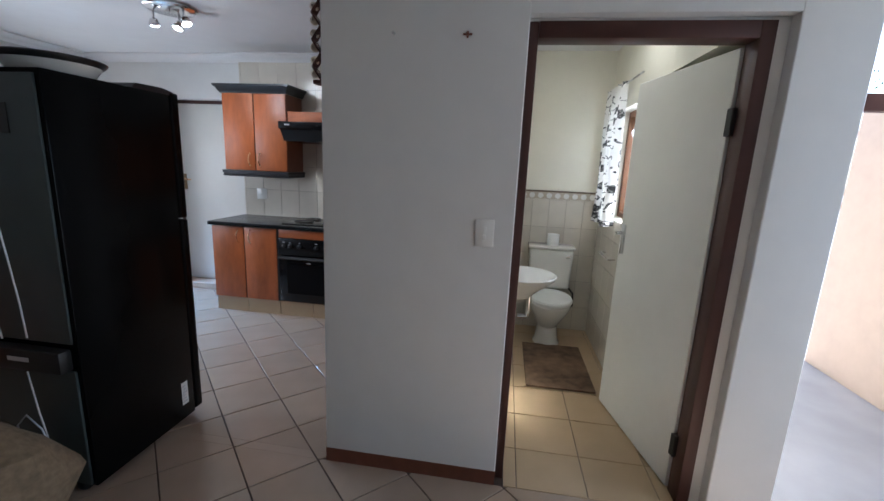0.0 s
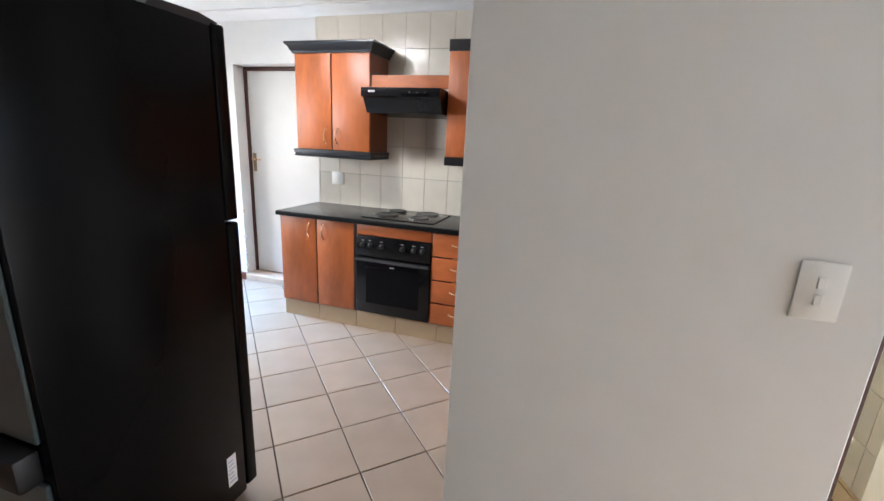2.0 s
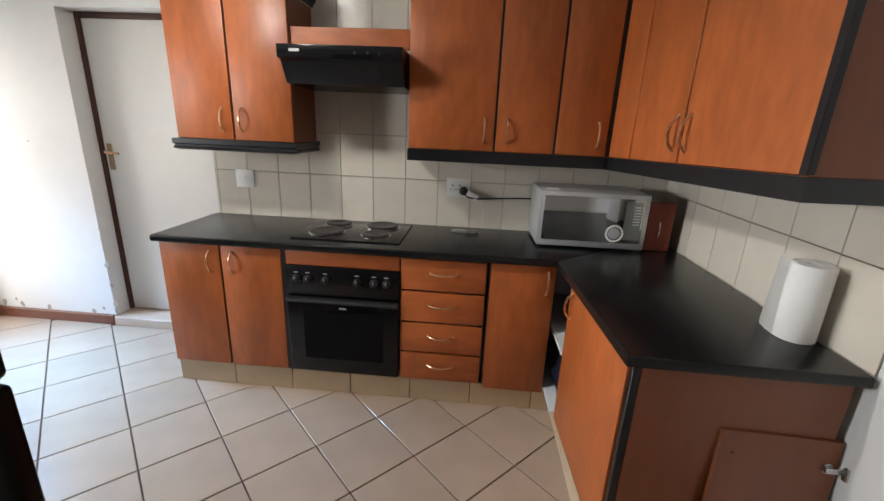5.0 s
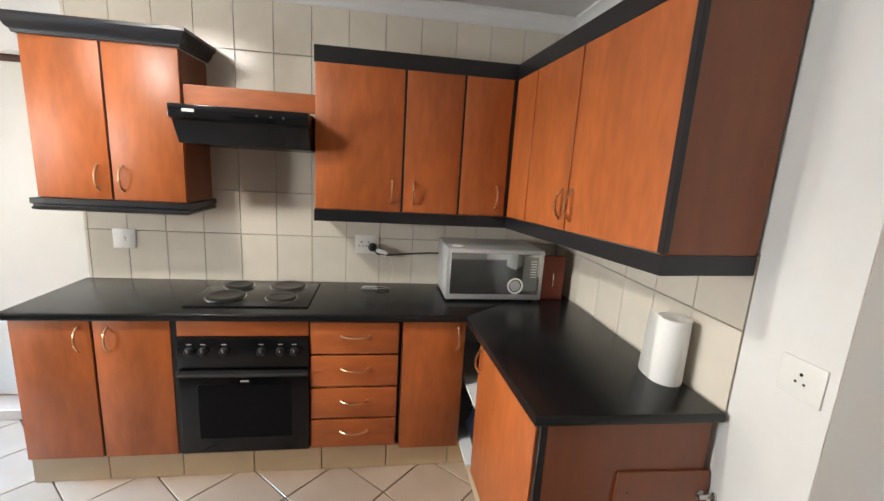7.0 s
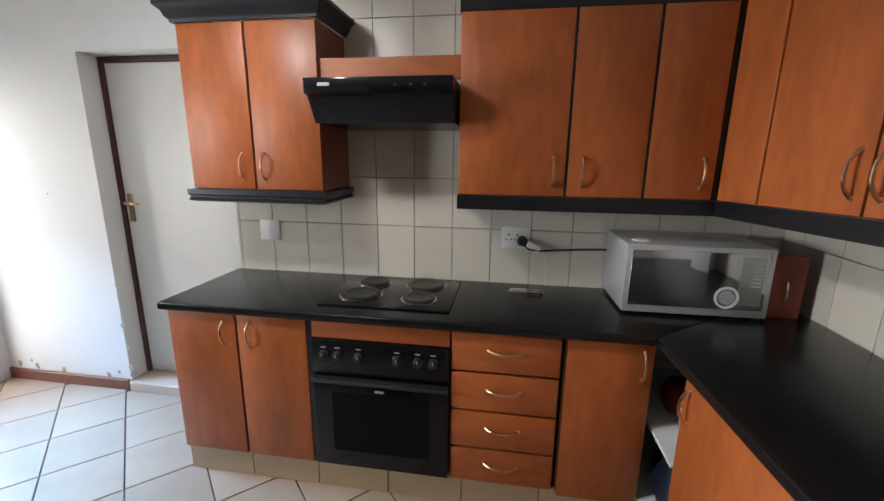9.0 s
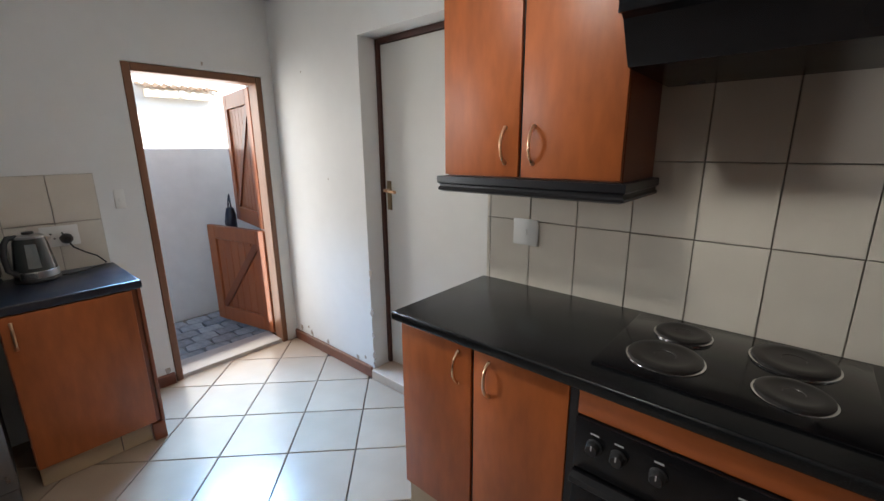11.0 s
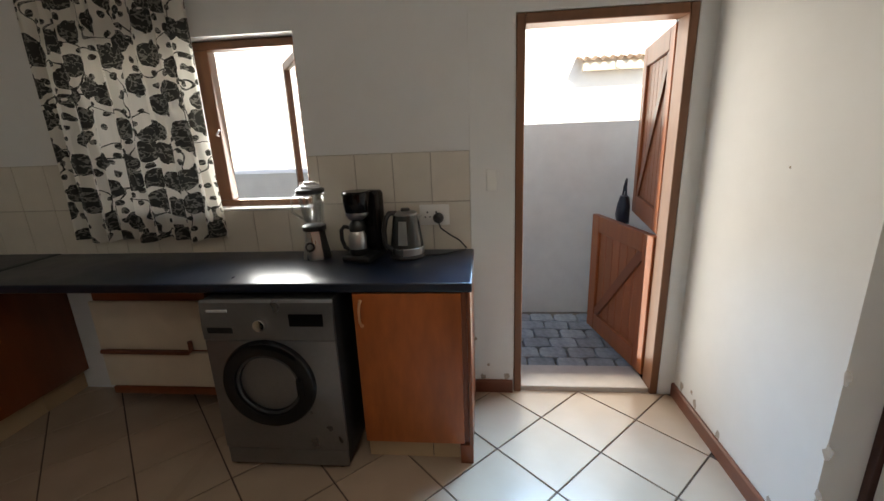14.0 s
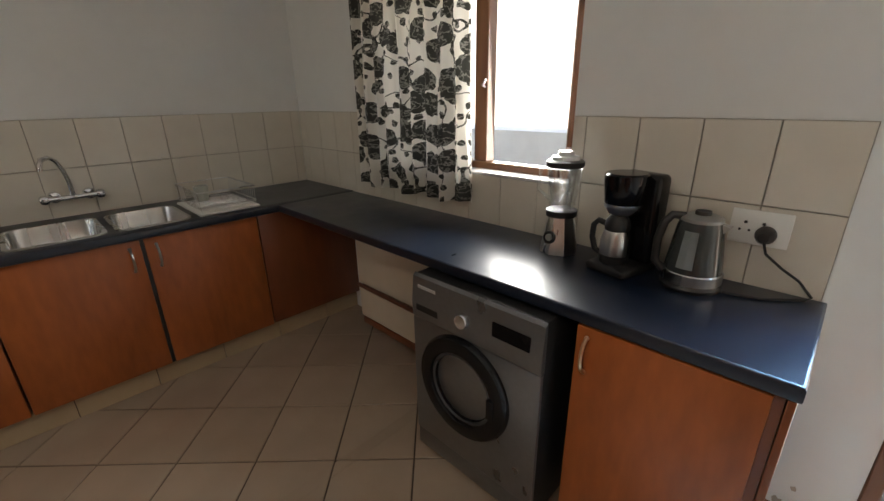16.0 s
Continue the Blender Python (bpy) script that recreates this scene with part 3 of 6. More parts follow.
wt = thing("worktop", (-0.6, 4.75, 0.853), "dark charcoal L-shaped laminate worktop with rounded edge", "worktop")
bm = B()
rounded_top(bm, [(-2.052, 4.455), (0.0215, 4.455), (0.712, 5.037), (-2.052, 5.038)], 0.853, 0.890, 0.009)
part("stove_section", bm, WORKTOP, wt)
bm = B()
rounded_top(bm, [(0.0225, 4.4545), (0.064, 3.592), (0.712, 3.580), (0.712, 5.0355)], 0.853, 0.890, 0.009)
part("return_section", bm, WORKTOP, wt)

# hob
hob = thing("electric_hob", (-1.05, 4.78, 0.89), "black electric hob with four solid plates set in the worktop", "hob")
bm = B()
box(bm, -1.345, -0.765, 4.545, 5.000, 0.8895, 0.898, 0.003, 2)
base = part("hob_plate", bm, BLACKGLOSS, hob)
for px, py, r in ((-1.195, 4.690, 0.092), (-1.190, 4.885, 0.074), (-0.920, 4.680, 0.074), (-0.925, 4.882, 0.092)):
    bm = B()
    lathe(bm, [(r + 0.007, 0.0), (r + 0.007, 0.003), (r + 0.002, 0.004)], Matrix.Translation((px, py, 0.898)), 36)
    part("trim_ring", bm, CHROME, hob, "thin bright ring")
    bm = B()
    lathe(bm, [(r, 0.0), (r + 0.001, 0.010), (r - 0.004, 0.013), (r * 0.72, 0.013), (r * 0.70, 0.012), (r * 0.30, 0.012), (r * 0.28, 0.010), (0, 0.010)], Matrix.Translation((px, py, 0.898)), 36)
    part("cooking_plate", bm, IRON, hob, "solid cast iron plate")

# upper cabinets
Y_UP = 4.72
UB, UT = 1.372, 2.082
CROWN = [(0, 0), (0.012, 0), (0.014, 0.012), (0.024, 0.020), (0.034, 0.044), (0.050, 0.058), (0.054, 0.062), (0.054, 0.076), (0, 0.076)]
RAIL = [(0, 0), (0.004, 0.002), (0.016, 0.006), (0.018, 0.014), (0.012, 0.020), (0.012, 0.028), (0.020, 0.034), (0.020, 0.058), (0, 0.060)]
g2 = "wall cabinets"


def moulding(name, parent, path, profile, z, rise=0.0):
    bm = B()
    sweep(bm, path, [(o, z + h) for o, h in profile])
    for v in bm.verts:
        v.co.z += rise * max(0, 4.70 - v.co.y) if v.co.x > 0.1 else 0
    return part(name, bm, BLACKTRIM, parent, "black profiled moulding")


u = thing("wall_cabinet", (-1.69, 4.9, 1.31), "cherry wood wall cabinet with two doors and black cornice", "cabinet", g2)
carcass(u, -2.012, -1.366, Y_UP + 0.018, 5.038, UB - 0.005, UT)
for x0, x1, hx in ((-2.014, -1.699, -1.750), (-1.688, -1.368, -1.645)):
    d = front("door", u, x0, x1, Y_UP, Y_UP + 0.017, UB, UT)
    bow_handle((hx, Y_UP, UB + 0.102), (0, 0, 1), 0.114, (0, -1, 0), d)
# shade between the two doors, drawn as a black strip
bm = B()
box(bm, -1.706, -1.681, Y_UP + 0.010, Y_UP + 0.0175, UB, UT)
part("filler_strip", bm, BLACKTRIM, u)
pth = [(-2.016, 5.036), (-2.016, Y_UP - 0.002), (-1.364, Y_UP - 0.002), (-1.364, 5.036)][::-1]
moulding("crown_moulding", u, pth, [(-o, h) for o, h in CROWN], UT)
moulding("light_rail", u, pth, [(-o, h) for o, h in RAIL], UB - 0.064)

# hood with its panel
bm = B()
box(bm, -1.362, -0.758, Y_UP + 0.02, Y_UP + 0.038, 1.838, 1.930, 0.002)
single("hood_panel", bm, WOODH, "cherry wood bridging panel above the cooker hood", "panel")
hood = thing("cooker_hood", (-1.05, 4.8, 1.66), "black slimline cooker hood between the wall cabinets", "cooker hood")
bm = B()
prism(bm, [(5.03, 1.835), (4.545, 1.835), (4.535, 1.828), (4.535, 1.775), (4.555, 1.765), (4.600, 1.690), (4.615, 1.668), (5.03, 1.660)], "x", -1.352, -0.768)
part("hood_body", bm, BLACKENAMEL, hood, smooth=False)
bm = B()
box(bm, -1.356, -0.764, 4.526, 4.536, 1.772, 1.832, 0.003, 2)
fp = part("front_panel", bm, BLACKGLOSS, hood)
bm = B()
box(bm, -1.296, -1.246, 4.5238, 4.5258, 1.800, 1.813, 0.001)
part("badge", bm, GREYMARK, fp, "small oval maker's plate")
for bx in (-0.985, -0.925, -0.87):
    bm = B()
    lathe(bm, [(0, 0), (0.006, 0), (0.006, 0.003), (0, 0.004)], Matrix.Translation((bx, 4.526, 1.802)) @ Matrix.Rotation(radians(90), 4, "X"), 12)
    part("button", bm, BLACKPLASTIC, fp)
move(hood, 0.002, 0.028, -0.010)

# corner run of wall cabinets
X_UP = 0.37
u = thing("wall_cabinet", (-0.3, 4.9, 1.31), "cherry wood wall cabinet with three doors meeting the corner", "cabinet", g2)
carcass(u, -0.757, 0.355, Y_UP + 0.018, 5.038, UB - 0.005, UT)
for x0, x1, hx in ((-0.755, -0.318, -0.366), (-0.306, -0.014, -0.252), (-0.002, 0.246, 0.198)):
    d = front("door", u, x0, x1, Y_UP, Y_UP + 0.017, UB, UT)
    bow_handle((hx, Y_UP, UB + 0.102), (0, 0, 1), 0.114, (0, -1, 0), d)
for x0, x1 in ((-0.318, -0.306), (-0.014, -0.002), (0.250, 0.29)):
    bm = B()
    box(bm, x0, x1, Y_UP + 0.004, Y_UP + 0.02, UB, UT)
    part("filler_strip", bm, BLACKTRIM, u)
u = thing("wall_cabinet", (0.55, 4.1, 1.31), "cherry wood wall cabinet on the side wall with dark end panel", "cabinet", g2)
SKEW = Matrix.Translation((0.264, 4.72, 0)) @ Matrix.Rotation(radians(5.5), 4, "Z") @ Matrix(((1, 0, 0, 0), (0, 1.018, 0, 0), (0, -0.038, 1, 0), (0, 0, 0, 1)))   # this run hangs a little out of square


def skewed(nm, b, mat, parent, label="", bevel=0.0015):
    bm = B()
    box(bm, *b, bevel, 1, SKEW)
    return part(nm, bm, mat, parent, label)


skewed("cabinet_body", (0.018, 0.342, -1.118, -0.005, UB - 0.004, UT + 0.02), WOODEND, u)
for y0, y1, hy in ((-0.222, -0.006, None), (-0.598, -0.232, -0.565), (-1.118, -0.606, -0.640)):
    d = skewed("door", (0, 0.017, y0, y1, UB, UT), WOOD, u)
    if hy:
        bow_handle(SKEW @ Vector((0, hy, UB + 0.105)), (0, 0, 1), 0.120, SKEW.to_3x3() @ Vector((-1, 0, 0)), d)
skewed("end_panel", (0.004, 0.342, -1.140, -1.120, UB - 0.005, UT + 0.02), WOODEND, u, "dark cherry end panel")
skewed("edge_strip", (-0.003, 0.018, -1.143, -1.119, UB, UT), BLACKTRIM, u, "black edge strip")
c0, c1, c2 = (SKEW @ Vector(p) for p in ((-0.002, -0.002, 0), (-0.002, -1.144, 0), (0.340, -1.144, 0)))
run = [(-0.760, 5.036), (-0.760, Y_UP - 0.002), (c0.x, Y_UP - 0.002), (c1.x, c1.y), (c2.x, c2.y)]
moulding("crown_moulding", u, run, [(-o, h) for o, h in CROWN][::-1], UT, 0.038)
moulding("light_rail", u, run, [(-o, h) for o, h in RAIL][::-1], UB - 0.064, 0.038)

# small things on the stove-side worktop
mw = thing("microwave_oven", (0.22, 4.86, 0.89), "silver microwave oven with a mirrored door on the worktop", "microwave")
MW = Matrix.Translation((-0.055, 4.690, 0.892)) @ Matrix.Rotation(radians(0.5), 4, "Z")
bm = B()
box(bm, 0, 0.555, 0.012, 0.335, 0.012, 0.300, 0.006, 2, MW)
part("casing", bm, SILVER, mw)
bm = B()
box(bm, 0.0, 0.555, -0.012, 0.011, 0.012, 0.300, 0.006, 2, MW)
md = part("front_frame", bm, SILVER, mw)
bm = B()
box(bm, 0.022, 0.533, -0.0145, -0.0115, 0.045, 0.278, 0.001, 1, MW)
part("mirrored_window", bm, MIRRORGLASS, md, "mirrored door glass")
bm = B()
box(bm, 0.435, 0.520, -0.0155, -0.0145, 0.065, 0.262, 0.0, 1, MW)
cp = part("control_area", bm, material("pale_control_glass", (0.30, 0.31, 0.30), 0.12, metal=0.6, vary=0.05), md)
for r in range(7):
    bm = B()
    box(bm, 0.478, 0.512, -0.0165, -0.0155, 0.145 + 0.015 * r, 0.149 + 0.015 * r, 0, 1, MW)
    part("printed_line", bm, GREYMARK, md)
bm = B()
lathe(bm, [(0.046, 0), (0.046, 0.003), (0.036, 0.003), (0.036, 0.0)], MW @ Matrix.Translation((0.395, -0.0145, 0.095)) @ Matrix.Rotation(radians(90), 4, "X"), 36)
part("dial_ring", bm, WHITEPLASTIC, md, "pale ring of the dial")
bm = B()
lathe(bm, [(0, 0), (0.030, 0), (0.029, 0.004), (0, 0.005)], MW @ Matrix.Translation((0.395, -0.0145, 0.095)) @ Matrix.Rotation(radians(90), 4, "X"), 28)
part("dial", bm, SILVER, md)
for fx, fy in ((0.04, 0.04), (0.51, 0.04), (0.04, 0.30), (0.51, 0.30)):
    bm = B()
    lathe(bm, [(0, -0.001), (0.014, -0.001), (0.012, 0.013), (0, 0.013)], MW @ Matrix.Translation((fx, fy, 0)), 12)
    part("foot", bm, BLACKPLASTIC, mw)
bm = B()
lathe(bm, [(0, 0), (0.035, 0.0), (0.033, 0.004), (0, 0.005)], Matrix.Translation((0.02, 4.77, 1.192)), 20)
single("jar_lid", bm, WHITEPLASTIC, "small white lid lying on the microwave", "lid")
bm = B()
box(bm, 0.525, 0.655, 4.745, 4.775, 0.8905, 1.150, 0.002, 1)
cb = thing("serving_board", (0.59, 4.76, 0.89), "red-brown patterned board standing behind the microwave", "board")
part("board", bm, REDBOX, cb)
bm = B()
tube(bm, [(0.585, 4.738, 0.97), (0.585, 4.730, 0.99), (0.585, 4.730, 1.03), (0.585, 4.738, 1.05)], 0.004, 8)
part("handle", bm, CHROME, cb)
# paper towel roll
pt = thing("paper_towel_roll", (0.625, 3.85, 0.89), "white paper towel roll standing on end with a loose sheet", "paper towel")
bm = B()
lathe(bm, [(0.020, 0.0), (0.056, 0.0), (0.058, 0.004), (0.057, 0.24), (0.056, 0.245), (0.020, 0.245), (0.019, 0.24), (0.019, 0.004), (0.020, 0)], Matrix.Translation((0.645, 3.800, 0.891)), 40)
part("roll", bm, PAPER, pt)
bm = B()
pts = [(0.588, 3.808), (0.590, 3.850), (0.600, 3.890), (0.622, 3.925)]
lo = [bm.verts.new((x, y, 0.891)) for x, y in pts]
hi = [bm.verts.new((x + 0.004, y - 0.012, 1.140)) for x, y in pts]
for k in range(3):
    bm.faces.new((lo[k], lo[k + 1], hi[k + 1], hi[k]))
bmesh.ops.solidify(bm, geom=bm.faces[:], thickness=0.0015)
part("loose_sheet", bm, PAPER, pt)
# loose pull and cable
bm = B()
tube(bm, [(-0.515, 4.895, 0.893), (-0.510, 4.890, 0.902), (-0.49, 4.888, 0.906), (-0.385, 4.879, 0.906), (-0.365, 4.879, 0.902), (-0.360, 4.880, 0.893)], 0.005, 8)
box(bm, -0.520, -0.355, 4.884, 4.902, 0.8905, 0.8935)
single("metal_bar", bm, STEEL, "loose steel pull bar lying on the worktop", "metal bar")


def wall_plate(name, at, normal, w, h, label, holes=0, rocker=0):
    """A switch or socket plate on a wall; normal is the way it faces."""
    n = Vector(normal)
    m = Matrix.Translation(at) @ (Matrix.Rotation(math.atan2(n.x, -n.y), 4, "Z"))
    t = thing(name, at, label, "socket" if holes else "switch")
    bm = B()
    box(bm, -w / 2, w / 2, -0.0055, 0.0, -h / 2, h / 2, 0.003, 2, m)
    part("plate", bm, WHITEPLASTIC, t)
    for k in range(rocker):
        bm = B()
        z = (k - (rocker - 1) / 2) * 0.034
        box(bm, -0.008, 0.008, -0.0085, -0.005, z - 0.012, z + 0.012, 0.002, 1, m)
        part("rocker", bm, WHITEPLASTIC, t)
    for k in range(holes):
        bm = B()
        x = (-0.24 + 0.30 * k) * w if holes > 1 else 0
        for hx, hz, r in ((0, 0.014, 0.005), (-0.012, -0.010, 0.004), (0.012, -0.010, 0.004)):
            lathe(bm, [(0, 0), (r, 0), (r, 0.0012), (0, 0.0012)], m @ Matrix.Translation((x + hx, -0.0053, hz)) @ Matrix.Rotation(radians(90), 4, "X"), 10)
        part("socket_holes", bm, BLACKPLASTIC, t, "three round pin holes")
        tagged(t.children[-1], kind="stuff")
    return t


def plug(at, normal, label):
    n = Vector(normal)
    m = Matrix.Translation(at) @ n.to_track_quat("Z", "Y").to_matrix().to_4x4()
    bm = B()
    lathe(bm, [(0, 0), (0.026, 0.0), (0.027, 0.012), (0.022, 0.034), (0.014, 0.048), (0, 0.050)], m, 18)
    return single("plug", bm, BLACKPLASTIC, label, "plug")


wall_plate("wall_switch", (-1.838, N_FACE - 0.0005, 1.120), (0, -1, 0), 0.118, 0.112, "white isolator switch plate on the tiled wall", rocker=1)
wall_plate("wall_socket", (-0.495, N_FACE - 0.0005, 1.130), (0, -1, 0), 0.145, 0.112, "white double socket with a black plug on the tiles", holes=2)
plug((-0.462, N_FACE - 0.011, 1.116), (0, -1, 0), "round black plug in the socket above the worktop")
bm = B()
box(bm, -0.445, -0.375, 4.975, 5.005, 1.075, 1.112, 0.005, 2, Matrix.Translation((-0.41, 4.99, 1.09)) @ Matrix.Rotation(radians(24), 4, "Y") @ Matrix.Translation((0.41, -4.99, -1.09)))
single("plug_adaptor", bm, WHITEPLASTIC, "white block adaptor hanging by the black plug", "adaptor")
bm = B()
tube(bm, [(-0.455, 4.985, 1.105), (-0.43, 4.975, 1.085), (-0.38, 4.98, 1.078), (-0.25, 5.0, 1.085), (-0.12, 5.005, 1.092), (0.02, 5.01, 1.095)], 0.005, 8)
single("power_cable", bm, BLACKPLASTIC, "black power cable running to the microwave", "cable")
bm = B()
tube(bm, [(-0.375, 4.99, 1.08), (-0.352, 5.0, 1.05), (-0.335, 5.01, 0.99), (-0.338, 5.015, 0.93), (-0.345, 5.01, 0.894)], 0.0012, 6)
single("thin_cable", bm, WHITEPLASTIC, "thin pale cable hanging down the tiles", "cable")
wall_plate("wall_socket", (E_FACE + 0.0075, 3.396, 1.111), (-1, 0, 0), 0.125, 0.110, "white three-pin socket plate on the painted wall", holes=1)
wall_plate("light_switch", (0.640, NIB_Y0 - 0.0005, 1.225), (0, -1, 0), 0.080, 0.118, "white light switch with two rockers on the nib wall", rocker=2)
wall_plate("light_switch", (xd + 0.0005, 4.084, 1.205), (1, 0, 0), 0.050, 0.105, "narrow white light switch beside the back door", rocker=1)

# screw holes and chips in the plaster
for hx, hz in ((0.525, 2.01), (0.225, 2.015)):
    bm = B()
    lathe(bm, [(0, 0), (0.007, 0), (0.006, 0.010), (0, 0.012)], Matrix.Translation((hx, NIB_Y0 - 0.001, hz)) @ Matrix.Rotation(radians(90), 4, "X"), 10)
    if hx > 0.4:
        box(bm, hx - 0.018, hx + 0.018, NIB_Y0 - 0.004, NIB_Y0 - 0.001, hz - 0.004, hz + 0.004, 0.001)
        box(bm, hx - 0.004, hx + 0.004, NIB_Y0 - 0.004, NIB_Y0 - 0.001, hz - 0.014, hz + 0.012, 0.001)
    single("picture_hook", bm, SKIRT if hx > 0.4 else SILVER, "small metal picture hook in the nib wall", "hook")


def chip(at, normal, r, mat):
    """A flake of lost plaster."""
    rng = random.Random(int(abs(at[0] * 977 + at[1] * 311 + at[2] * 1553)))
    n = Vector(normal)
    m = Matrix.Translation(at) @ n.to_track_quat("Z", "Y").to_matrix().to_4x4()
    bm = B()
    k = 9
    ring = [bm.verts.new(m @ Vector((r * rng.uniform(0.5, 1.1) * math.cos(i * math.tau / k), r * rng.uniform(0.6, 1.6) * math.sin(i * math.tau / k), 0.0006))) for i in range(k)]
    mid = bm.verts.new(m @ Vector((0, 0, 0.0022)))
    for i in range(k):
        bm.faces.new((ring[i], ring[(i + 1) % k], mid))
    ob = part("plaster_chip", bm, mat)
    return tagged(ob, "small chip in the painted plaster", "chip", "chips in the plaster", "structure")


CHIP = material("bare_plaster", (0.42, 0.36, 0.30), 0.95, vary=0.2, grain=60)
for z, r in ((0.72, 0.022), (0.46, 0.024), (0.30, 0.018), (0.16, 0.026), (0.10, 0.016)):
    chip((-2.925, 5.0685, z), (0, -1, 0), r, CHIP)
for x, z, r in ((-3.80, 0.11, 0.024), (-3.66, 0.10, 0.02), (-3.70, 0.14, 0.012), (-3.45, 0.095, 0.02), (-3.1, 0.09, 0.018), (-3.02, 0.12, 0.012), (-3.3, 1.28, 0.006), (-3.52, 1.95, 0.006)):
    chip((x, 5.0685, z), (0, -1, 0), r, CHIP)
for y, z, r in ((4.06, 0.17, 0.010), (3.99, 0.33, 0.010), (4.16, 0.10, 0.022), (4.03, 0.09, 0.018), (4.62, 1.985, 0.010)):
    chip((xd + 0.0005, y, z), (1, 0, 0), r, CHIP)

# ---- kitchen: window side ----
wt = thing("worktop", (-3.4, 2.4, 0.848), "dark laminate worktop running under the window to the sink", "worktop")
bm = B()
rounded_top(bm, [(-3.320, 1.666), (-3.320, 3.992), (W_FACE + 0.002, 3.992), (W_FACE + 0.002, 1.666)], 0.825, 0.867, 0.009)
part("window_section", bm, SKYTINTTOP, wt)
bm = B()
prism(bm, [(1.606, 0.825), (1.656, 0.825), (1.663, 0.829), (1.665, 0.836), (1.665, 0.856), (1.663, 0.863), (1.656, 0.867), (1.606, 0.867)], "x", W_FACE + 0.002, -1.76)
box(bm, W_FACE + 0.002, -1.76, 1.052, 1.206, 0.825, 0.867)
box(bm, W_FACE + 0.002, -2.892, 1.206, 1.606, 0.825, 0.867)
box(bm, -2.208, -1.76, 1.206, 1.606, 0.825, 0.867)
box(bm, -2.588, -2.542, 1.206, 1.606, 0.825, 0.867)
part("sink_section", bm, SKYTINTTOP, wt)

u = thing("base_cabinet", (-3.6, 3.7, 0.12), "cherry wood base cabinet with one door beside the back door", "cabinet", "base cabinets on the window side")
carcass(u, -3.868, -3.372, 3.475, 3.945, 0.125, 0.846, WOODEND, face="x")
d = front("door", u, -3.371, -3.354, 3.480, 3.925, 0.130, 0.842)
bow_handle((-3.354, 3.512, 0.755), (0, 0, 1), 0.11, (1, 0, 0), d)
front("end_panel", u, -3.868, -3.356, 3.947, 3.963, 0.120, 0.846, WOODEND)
front("foot_block", u, -3.40, -3.36, 3.905, 3.962, 0.021, 0.118, WOODEND)
move(u, 0.032, 0.022, -0.021)

# washing machine
wm = thing("washing_machine", (-3.6, 3.11, 0.0), "silver-grey front-loading washing machine with a dark round door", "washing machine")
WX = -3.315
bm = B()
box(bm, -3.865, WX - 0.020, 2.843, 3.403, 0.02, 0.815, 0.008, 2)
part("casing", bm, BLACKPLASTIC, wm, "dark side casing")
bm = B()
box(bm, WX - 0.020, WX, 2.840, 3.406, 0.105, 0.640, 0.006, 2)
fr = part("front_panel", bm, WASHER, wm)
bm = B()
prism(bm, [(WX - 0.02, 0.643), (WX, 0.643), (WX + 0.002, 0.70), (WX - 0.008, 0.805), (WX - 0.02, 0.815)], "y", 2.840, 3.406)
cp = part("control_panel", bm, WASHER, wm)
bm = B()
box(bm, WX - 0.020, WX - 0.004, 2.844, 3.402, 0.020, 0.102, 0.004, 2)
part("kick_panel", bm, WASHER, wm)
mdoor = Matrix.Translation((WX, 3.098, 0.440)) @ Matrix.Rotation(radians(90), 4, "Y") @ Matrix.Diagonal((0.88, 0.88, 1, 1))
bm = B()
lathe(bm, [(0.232, 0.0), (0.232, 0.010), (0.222, 0.024), (0.190, 0.030), (0.165, 0.026), (0.160, 0.016), (0.160, 0.0)], mdoor, 56)
dr = part("door_ring", bm, BLACKGLOSS, wm, "glossy black door ring")
bm = B()
lathe(bm, [(0.160, 0.016), (0.150, 0.004), (0.120, -0.020), (0.070, -0.045), (0, -0.055)], mdoor, 48)
part("door_glass", bm, DARKGLASS, dr, "dark bulging door glass")
bm = B()
lathe(bm, [(0.160, 0.017), (0.150, 0.020), (0.147, 0.012), (0.155, 0.006)], mdoor, 48)
part("glass_rim", bm, material("smoky_grey", (0.09, 0.095, 0.10), 0.2, metal=0.3), dr)
bm = B()
box(bm, WX + 0.020, WX + 0.034, 3.228, 3.258, 0.40, 0.48, 0.004, 2)
part("door_grip", bm, BLACKGLOSS, dr)
bm = B()
lathe(bm, [(0, 0.0), (0.028, 0.0), (0.027, 0.014), (0.024, 0.020), (0, 0.021)], Matrix.Translation((WX - 0.001, 3.098, 0.712)) @ Matrix.Rotation(radians(86), 4, "Y"), 30)
part("programme_knob", bm, CHROME, cp, "round silver programme knob")
bm = B()
box(bm, WX - 0.003, WX + 0.0035, 3.222, 3.364, 0.706, 0.758, 0.001)
part("display", bm, DARKGLASS, cp, "dark display window")
bm = B()
box(bm, WX - 0.002, WX + 0.0035, 2.862, 2.975, 0.672, 0.700, 0.002)
part("drawer_grip", bm, BLACKPLASTIC, cp, "dark recess of the soap drawer")
bm = B()
box(bm, WX - 0.006, WX - 0.0015, 2.870, 2.960, 0.765, 0.776)
part("nameplate", bm, GREYMARK, cp)
for fx, fy in ((-3.36, 2.86), (-3.36, 3.36), (-3.82, 2.86), (-3.82, 3.36)):
    bm = B()
    lathe(bm, [(0, 0), (0.022, 0), (0.022, 0.010), (0.010, 0.020), (0, 0.022)], Matrix.Translation((fx, fy, 0)), 14)
    part("foot", bm, BLACKPLASTIC, wm)

move(wm, 0.056, 0.030, 0)

